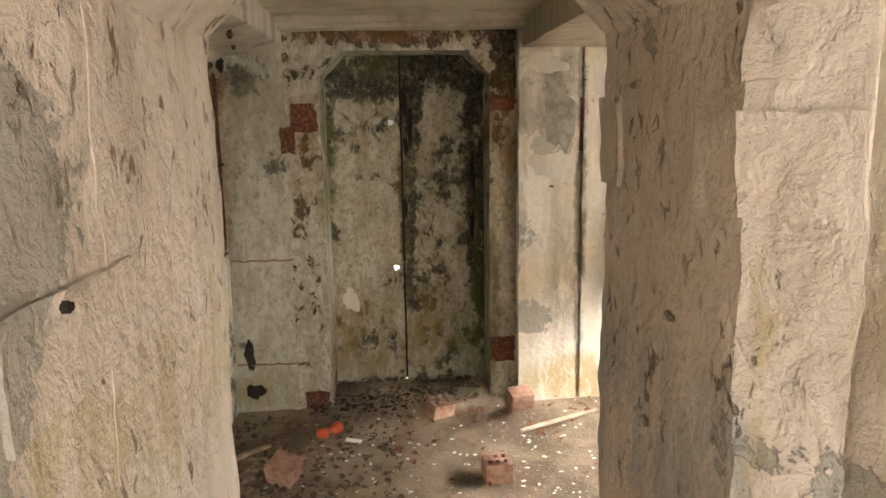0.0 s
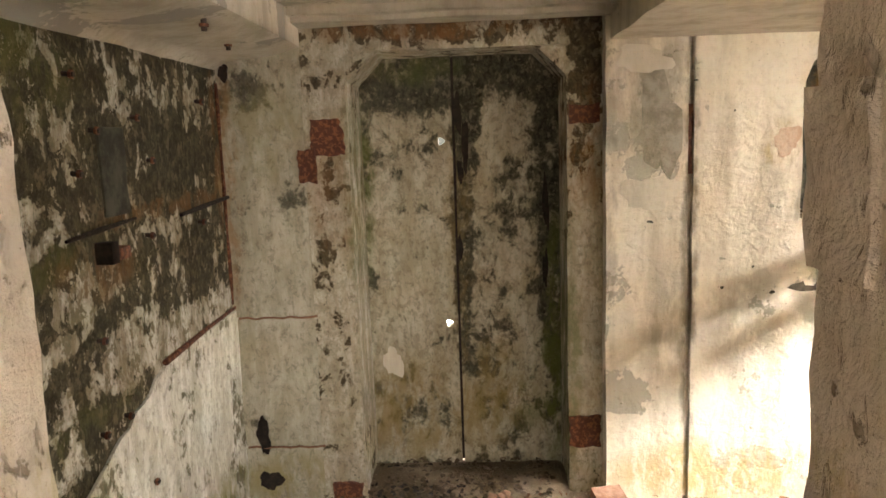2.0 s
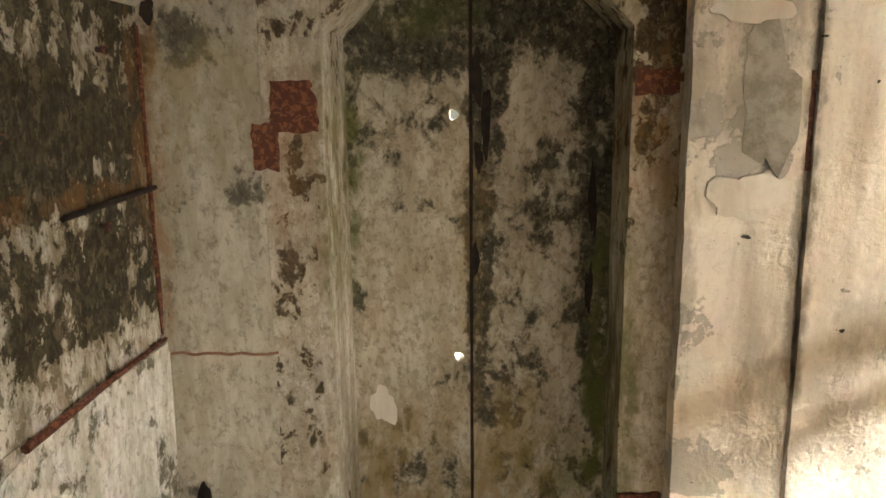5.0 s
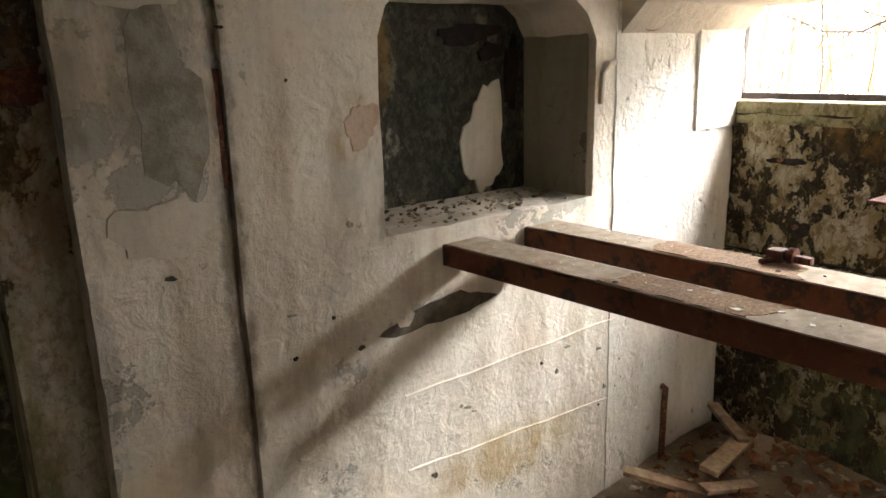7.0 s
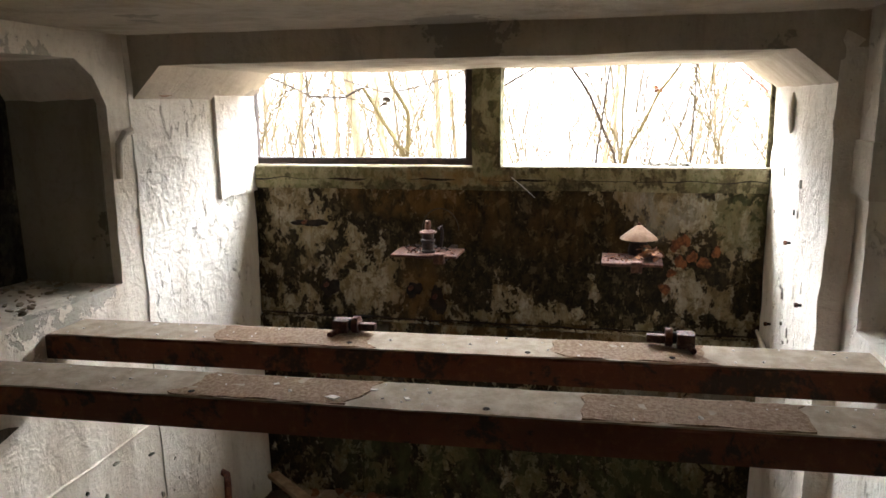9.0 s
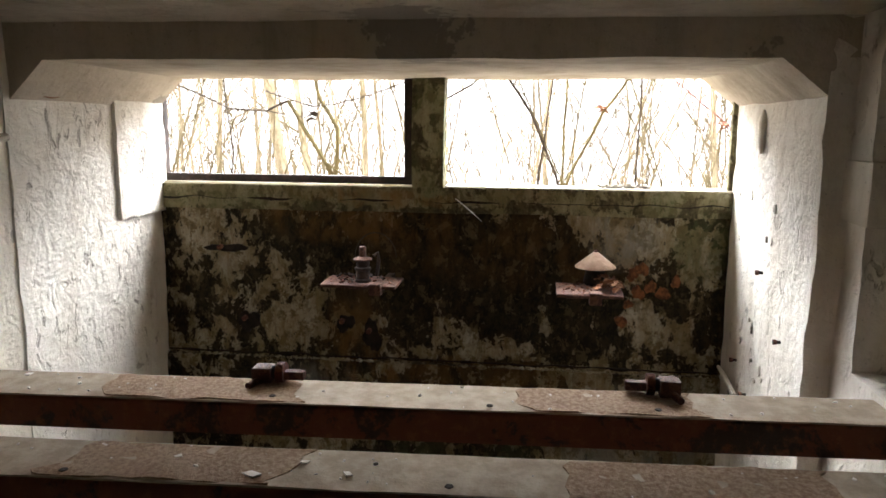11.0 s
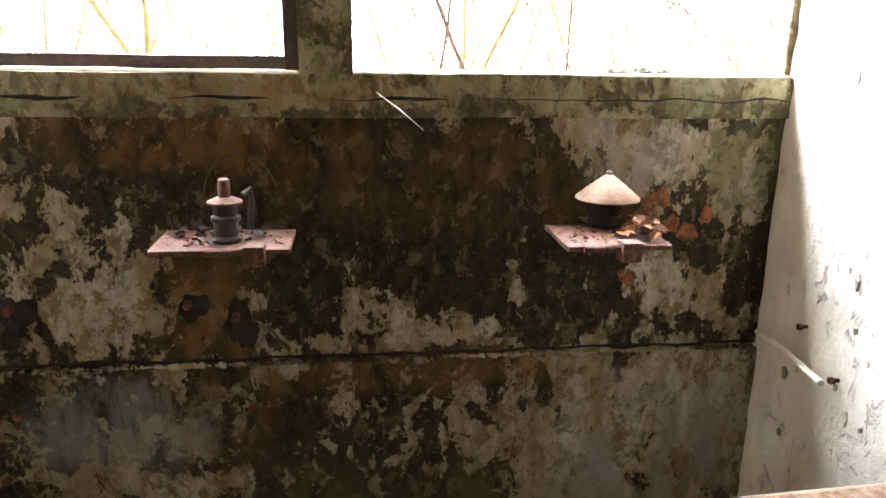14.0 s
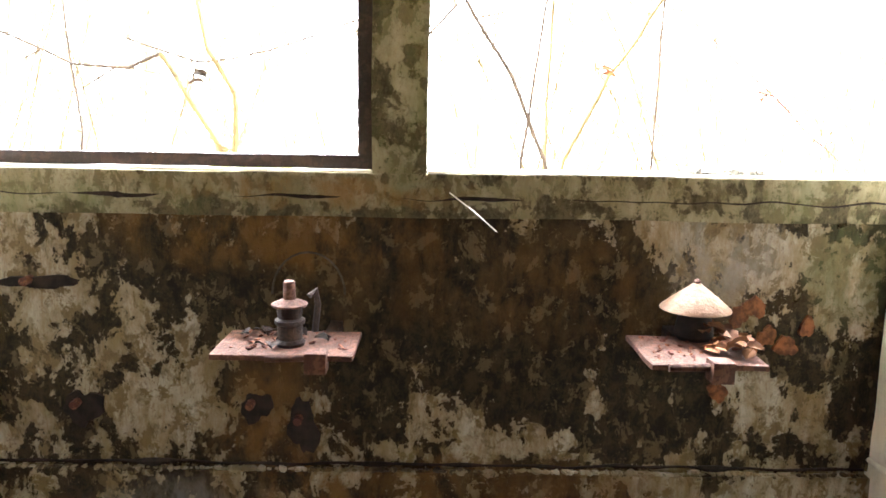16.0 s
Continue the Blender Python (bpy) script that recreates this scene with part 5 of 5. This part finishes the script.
def litter(name, material, count, area, sizes, seed, label, category, z=0.0, flat=0.5, leafy=False):
    rng = random.Random(seed)
    bm = bmesh.new()
    verts, faces = [], []
    for _ in range(count):
        x, y = rng.uniform(area[0], area[1]), rng.uniform(area[2], area[3])
        h = noise.noise(Vector((x, y, 0)) * 2.3) * 0.012 + noise.noise(Vector((x, y, 0)) * 11) * 0.008 + z
        h += 0.14 * max(0, 1 - (Vector((x, y, 0)) - Vector((3.0, 3.35, 0))).length / 0.75)
        s = rng.choice(sizes)
        if leafy:
            leaf(bm, (x, y, h + 0.01), s, rng)
            continue
        a = rng.uniform(0, 6.3)
        k = len(verts)
        c, d = math.cos(a), math.sin(a)
        for u, v, w in ((-1, -0.7, 0), (1, -0.6, 0), (0.8, 0.8, 0), (-0.7, 0.6, 0), (-0.6, -0.3, 1), (0.6, -0.35, 0.9), (0.4, 0.45, 1.1), (-0.45, 0.4, 0.8)):
            u, v = u * s * rng.uniform(0.7, 1.2), v * s * rng.uniform(0.5, 1.1)
            verts.append((x + u * c - v * d, y + u * d + v * c, h - 0.003 + w * s * flat * rng.uniform(0.6, 1.2)))
        faces += [tuple(k + i for i in f) for f in ((4, 5, 6, 7), (0, 1, 5, 4), (1, 2, 6, 5), (2, 3, 7, 6), (3, 0, 4, 7))]
    if not leafy:
        me = bpy.data.meshes.new("scatter")
        me.from_pydata(verts, [], faces)
        bm.from_mesh(me)
        bpy.data.meshes.remove(me)
    return tagged(mesh_object(name, bm, material, None, 20), label, category, kind="stuff")


ROOM = (-0.76, 1.6, 1.7, 3.85)
litter("rubble", M_DUST, 2600, ROOM, (0.003, 0.004, 0.006, 0.009), 1, "fine crumbled mortar over the earth floor", "rubble")
litter("rubble", M_PALE, 560, (-0.5, 1.6, 2.4, 3.8), (0.004, 0.006, 0.010, 0.015), 2, "white plaster chips strewn on the floor", "rubble", 0, 0.35)
litter("rubble", M_BRICK, 260, ROOM, (0.004, 0.007, 0.012), 3, "crumbs of red brick on the floor", "rubble")
litter("leaf_litter", M_LEAF, 260, ROOM, (0.02, 0.03, 0.045), 4, "brown dead leaves scattered over the floor", "leaves", 0, 0.5, True)
litter("leaf_litter", M_ROT, 520, (-0.45, 0.55, 3.74, 4.13), (0.012, 0.02, 0.03), 5, "dark rotten leaves heaped at the door foot", "leaves", 0.03, 0.5, True)
litter("dark_litter", M_HOLE, 220, (-0.40, 0.15, 3.66, 4.1), (0.006, 0.012, 0.018), 6, "black burnt debris at the door foot", "rubble", 0.03)
litter("leaf_litter", M_ROT, 520, (-0.75, 0.1, 2.6, 3.7), (0.012, 0.02, 0.035), 11, "dark rotten leaves over the earth floor", "leaves", 0.0, 0.5, True)
litter("rubble", M_WOOD, 900, (-0.7, 1.2, 2.2, 3.8), (0.004, 0.008, 0.013), 12, "dark crumbs of earth on the floor", "rubble")
litter("dark_litter", M_WOOD, 160, (-0.75, -0.25, 2.7, 3.3), (0.012, 0.02, 0.03), 7, "dark rotten litter along the wall", "rubble", 0.0, 0.4)
litter("leaf_litter", M_LEAF, 500, (2.2, 3.18, 1.95, 3.72), (0.03, 0.045, 0.06), 9, "dead leaves drifted under the window", "leaves", 0.0, 0.5, True)
litter("rubble", M_DUST, 700, (1.6, 3.18, 1.95, 3.74), (0.006, 0.012, 0.02), 10, "rubble heaped in the window bay", "rubble")

# ---- passage jamb details ----
for x0, y, z, r in ((PX1, 1.42, 1.62, 3), (PX1, 1.18, 1.20, 4), (PX1, 1.30, 0.95, 5)):
    stain_patch("plaster_chip", 200 + r, (x0 - 0.002, y, z), EU, EV, 0.02, 0.008, M_GOUGE, "chipped hollow in the lumpy jamb", "chip", 0.006, "chips in the jambs")
stain_patch("hole_shade", 400, (-0.281, 0.80, 1.345), WU, WV, 0.009, 0.008, M_HOLE, "small dark patch for the shade of a screw hole in the jamb block", "hole", 0.008)

# ---- outside: leaf-strewn ground and bare winter wood ----


def ground_z(x):
    """Level at the sill, then falling away into the wood."""
    return 1.25 - 0.13 * max(0.0, min(x, 40.0) - 5.2)


bm = bmesh.new()
bmesh.ops.create_grid(bm, x_segments=60, y_segments=60, size=0.5)
for v in bm.verts:
    v.co = Vector((3.31 + (v.co.x + 0.5) ** 2 * 90, 2.8 + v.co.y * 120 * (0.12 + abs(v.co.y) * 1.6), 0))
    v.co.z = ground_z(v.co.x) + noise.noise(v.co * 0.25) * 0.08 * min(1, (v.co.x - 3.3) / 4)
tagged(mesh_object("ground", bm, M_GROUND), "forest floor under dry leaves at sill height", "ground", kind="structure")


def tree(x, y, height, r, seed, material=None, lean=0.1):
    rng = random.Random(seed)
    g = ground_z(x) - 0.1
    t = thing("bare_tree", (x, y, g), "slender leafless winter tree with a few thin limbs", "tree", "bare trees outside the window")
    mat = material or M_BARK
    dx, dy = rng.uniform(-lean, lean), rng.uniform(-lean, lean)
    pts = [Vector((x + dx * height * k / 8 + rng.uniform(-1, 1) * r * 0.5, y + dy * height * k / 8 + rng.uniform(-1, 1) * r * 0.5, g + height * k / 8)) for k in range(9)]
    bm = bmesh.new()
    tube(bm, pts, [r * (1.25 if k == 0 else 1 - k / 9.5) for k in range(9)], 9)
    part("trunk", bm, mat, t)
    bm = bmesh.new()
    for _ in range(rng.randint(8, 14)):
        k = rng.randint(1, 7)
        p = pts[k].copy()
        d = Vector((rng.uniform(-1, 1), rng.uniform(-1, 1), rng.uniform(0.2, 1.1))).normalized()
        ln = height * rng.uniform(0.1, 0.24)
        q = [p + d * ln * s + Vector((0, 0, 0.1 * ln * s * s)) + noise.noise_vector(p + d * s * 3) * 0.05 * ln for s in (0, 0.35, 0.7, 1)]
        rr = r * 0.35
        tube(bm, q, [rr, rr * 0.7, rr * 0.45, rr * 0.15], 5)
        for _ in range(3):
            e = (d + Vector((rng.uniform(-1, 1), rng.uniform(-1, 1), rng.uniform(-0.3, 0.8)))).normalized()
            b = q[rng.randint(1, 2)]
            tube(bm, [b, b + e * ln * 0.3, b + e * ln * 0.5 + Vector((0, 0, 0.05))], [rr * 0.35, rr * 0.22, rr * 0.08], 4)
    tagged(part("crown", bm, mat, t), kind="stuff")
    return t


rng = random.Random(77)
tree(8.9, 5.30, 8, 0.065, 1, lean=0.12)
tree(9.1, 5.05, 7, 0.045, 2, lean=0.2)
tree(9.0, 4.40, 8, 0.035, 3)
tree(9.2, 6.25, 8, 0.03, 4)
tree(9.6, 5.85, 8, 0.025, 5)
tree(9.0, 0.55, 7, 0.032, 6)
for k in range(44):
    x = rng.uniform(8, 17)
    y = 2.8 + rng.uniform(-0.62, 0.62) * (x - 0.5)
    tree(x, y, rng.uniform(5, 9), rng.uniform(0.008, 0.024), 100 + k, lean=0.22)


def brushwood(count, x0, x1, seed, material, r, label):
    rng = random.Random(seed)
    bm = bmesh.new()
    for _ in range(count):
        x = rng.uniform(x0, x1)
        p = Vector((x, 2.8 + rng.uniform(-0.6, 0.6) * (x - 0.3), ground_z(x) - 0.05))
        d = Vector((rng.uniform(-0.3, 0.3), rng.uniform(-0.55, 0.55), 1)).normalized()
        bend = Vector((0, rng.uniform(-0.35, 0.35), 0))
        ln = rng.uniform(0.8, 3.2)
        q = [p + d * ln * k / 4 + bend * (k / 4) ** 2 * ln for k in range(5)]
        rr = r * rng.uniform(0.5, 1.4)
        tube(bm, q, [rr, rr * 0.9, rr * 0.75, rr * 0.55, rr * 0.2], 4)
        for _ in range(4):
            b = q[rng.randint(1, 3)]
            e = (d + Vector((rng.uniform(-0.6, 0.6), rng.uniform(-1.3, 1.3), rng.uniform(-0.4, 0.5)))).normalized()
            w = ln * rng.uniform(0.15, 0.4)
            tube(bm, [b, b + e * w * 0.5, b + e * w + Vector((0, 0, rng.uniform(-0.05, 0.08)))], [rr * 0.5, rr * 0.35, rr * 0.12], 4)
    return tagged(mesh_object("brushwood", bm, material, None, 60), label, "brushwood", kind="stuff")


brushwood(170, 5.0, 8.5, 1, M_BARK2, 0.0045, "thin leafless brushwood before the window")
brushwood(700, 7.5, 17.0, 2, M_BARK, 0.008, "pale tangled winter undergrowth in the wood")


def branch(points, r0, r1, material, label, twigs=0, seed=0):
    rng = random.Random(seed)
    t = thing("bare_branch", points[0], label, "branch", "branches before the window")
    pts = []
    ps = [Vector(p) for p in points]
    for a, b in zip(ps, ps[1:]):
        for k in range(4):
            p = a.lerp(b, k / 4)
            pts.append(p + noise.noise_vector(p * 6 + Vector((seed, 0, 0))) * 0.012)
    pts.append(ps[-1])
    bm = bmesh.new()
    tube(bm, pts, [r0 + (r1 - r0) * k / (len(pts) - 1) for k in range(len(pts))], 7)
    part("stem", bm, material, t)
    if twigs:
        bm = bmesh.new()
        for _ in range(twigs):
            p = rng.choice(pts[1:-1])
            d = Vector((rng.uniform(-0.5, 0.5), rng.uniform(-1, 1), rng.uniform(-0.3, 1))).normalized()
            ln = rng.uniform(0.12, 0.4)
            tube(bm, [p, p + d * ln * 0.5 + Vector((0, 0, -0.01)), p + d * ln], [r1 * 0.6, r1 * 0.4, r1 * 0.15], 4)
        tagged(part("crown", bm, material, t), kind="stuff")
    return t


BX = 4.4
branch([(BX, 4.45, 1.92), (BX, 4.02, 1.74), (BX, 3.83, 1.73), (BX, 3.72, 1.78)], 0.004, 0.007, M_TWIG, "thin dark twig arching across the window", 3, 1)
branch([(BX, 3.20, 1.0), (BX, 3.5, 1.43), (BX, 3.62, 1.62), (BX, 3.72, 1.78)], 0.014, 0.009, M_BARK2, "bent olive-brown sapling stem", 2, 2)
branch([(BX, 3.85, 1.83), (BX, 3.6, 1.765), (BX, 3.48, 1.77), (BX, 3.21, 1.84), (BX, 2.9, 1.95)], 0.004, 0.003, M_TWIG, "thin drooping dark twig", 4, 3)
branch([(BX, 3.52, 1.1), (BX, 3.47, 1.45), (BX, 3.47, 1.65), (BX, 3.56, 1.8), (BX, 3.62, 2.1)], 0.013, 0.008, M_BARK2, "pale olive sapling stem with a kink", 3, 4)
branch([(BX, 2.32, 1.15), (BX, 2.39, 1.44), (BX, 2.52, 1.73), (BX, 2.68, 1.98)], 0.008, 0.006, M_TWIG, "slanting dark sapling before the window", 2, 5)
branch([(BX, 2.42, 1.15), (BX, 2.32, 1.44), (BX, 2.17, 1.73), (BX, 2.0, 2.0)], 0.009, 0.006, M_BARK2, "slanting olive sapling before the window", 3, 6)
branch([(BX, 2.48, 1.15), (BX, 2.47, 1.44), (BX, 2.45, 1.64), (BX, 2.40, 2.0)], 0.006, 0.004, M_TWIG, "upright thin sapling before the window", 1, 7)
branch([(BX + 0.3, 2.36, 1.15), (BX + 0.3, 2.35, 1.5), (BX + 0.3, 2.33, 2.1)], 0.008, 0.006, M_BARK2, "upright yellowish sapling before the window", 1, 8)
branch([(BX, 2.01, 1.15), (BX, 2.01, 1.45), (BX, 2.0, 2.0)], 0.005, 0.004, M_TWIG, "upright dark shoot before the window", 2, 9)
branch([(BX, 1.30, 1.42), (BX, 1.43, 1.52), (BX, 1.63, 1.70), (BX, 1.95, 1.96)], 0.003, 0.003, M_REDTWIG, "thin reddish twig across the window", 4, 10)
branch([(BX, 2.95, 1.78), (BX, 2.80, 1.86), (BX, 2.70, 1.97)], 0.005, 0.004, M_TWIG, "short dark twig tip beside the post", 1, 11)
branch([(BX + 0.2, 4.15, 1.15), (BX + 0.2, 4.1, 1.5), (BX + 0.2, 4.14, 2.0)], 0.005, 0.004, M_TWIG, "thin upright shoot before the window", 2, 12)
rng = random.Random(3)
for at in ((BX, 2.19, 1.75), (BX, 3.60, 1.70), (BX, 1.62, 1.66)):
    bm = bmesh.new()
    for _ in range(3):
        leaf(bm, Vector(at) + Vector((0, rng.uniform(-0.012, 0.012), rng.uniform(-0.02, 0.02))), 0.05, rng)
    tagged(mesh_object("dead_leaf", bm, M_LEAF2 if at[1] < 3 else M_TWIG), "withered leaf hanging on a twig", "leaf")

# pale slab added behind the blocked doorway to brighten its lower hole
bm = bmesh.new()
box(bm, -6.0, 3.2, 4.30, 30.0, -0.3, -0.04)
tagged(mesh_object("hole_backing_slab", bm, M_PALE), "pale slab added outside to make the lower door hole show bright", "ground", kind="structure")

# white overcast distance beyond the trees
def glow_material():
    n = Nodes("white_overcast")
    n.bsdf.inputs["Emission Color"].default_value = (1.0, 0.975, 0.94, 1.0)
    n.bsdf.inputs["Emission Strength"].default_value = 2.2
    return n.done((0.8, 0.8, 0.8), 1.0)


bm = bmesh.new()
box(bm, 19.6, 19.7, -26.0, 32.0, -4.0, 24.0)
tagged(mesh_object("backdrop", bm, glow_material()), "plain white overcast sky beyond the wood", "sky", kind="structure")
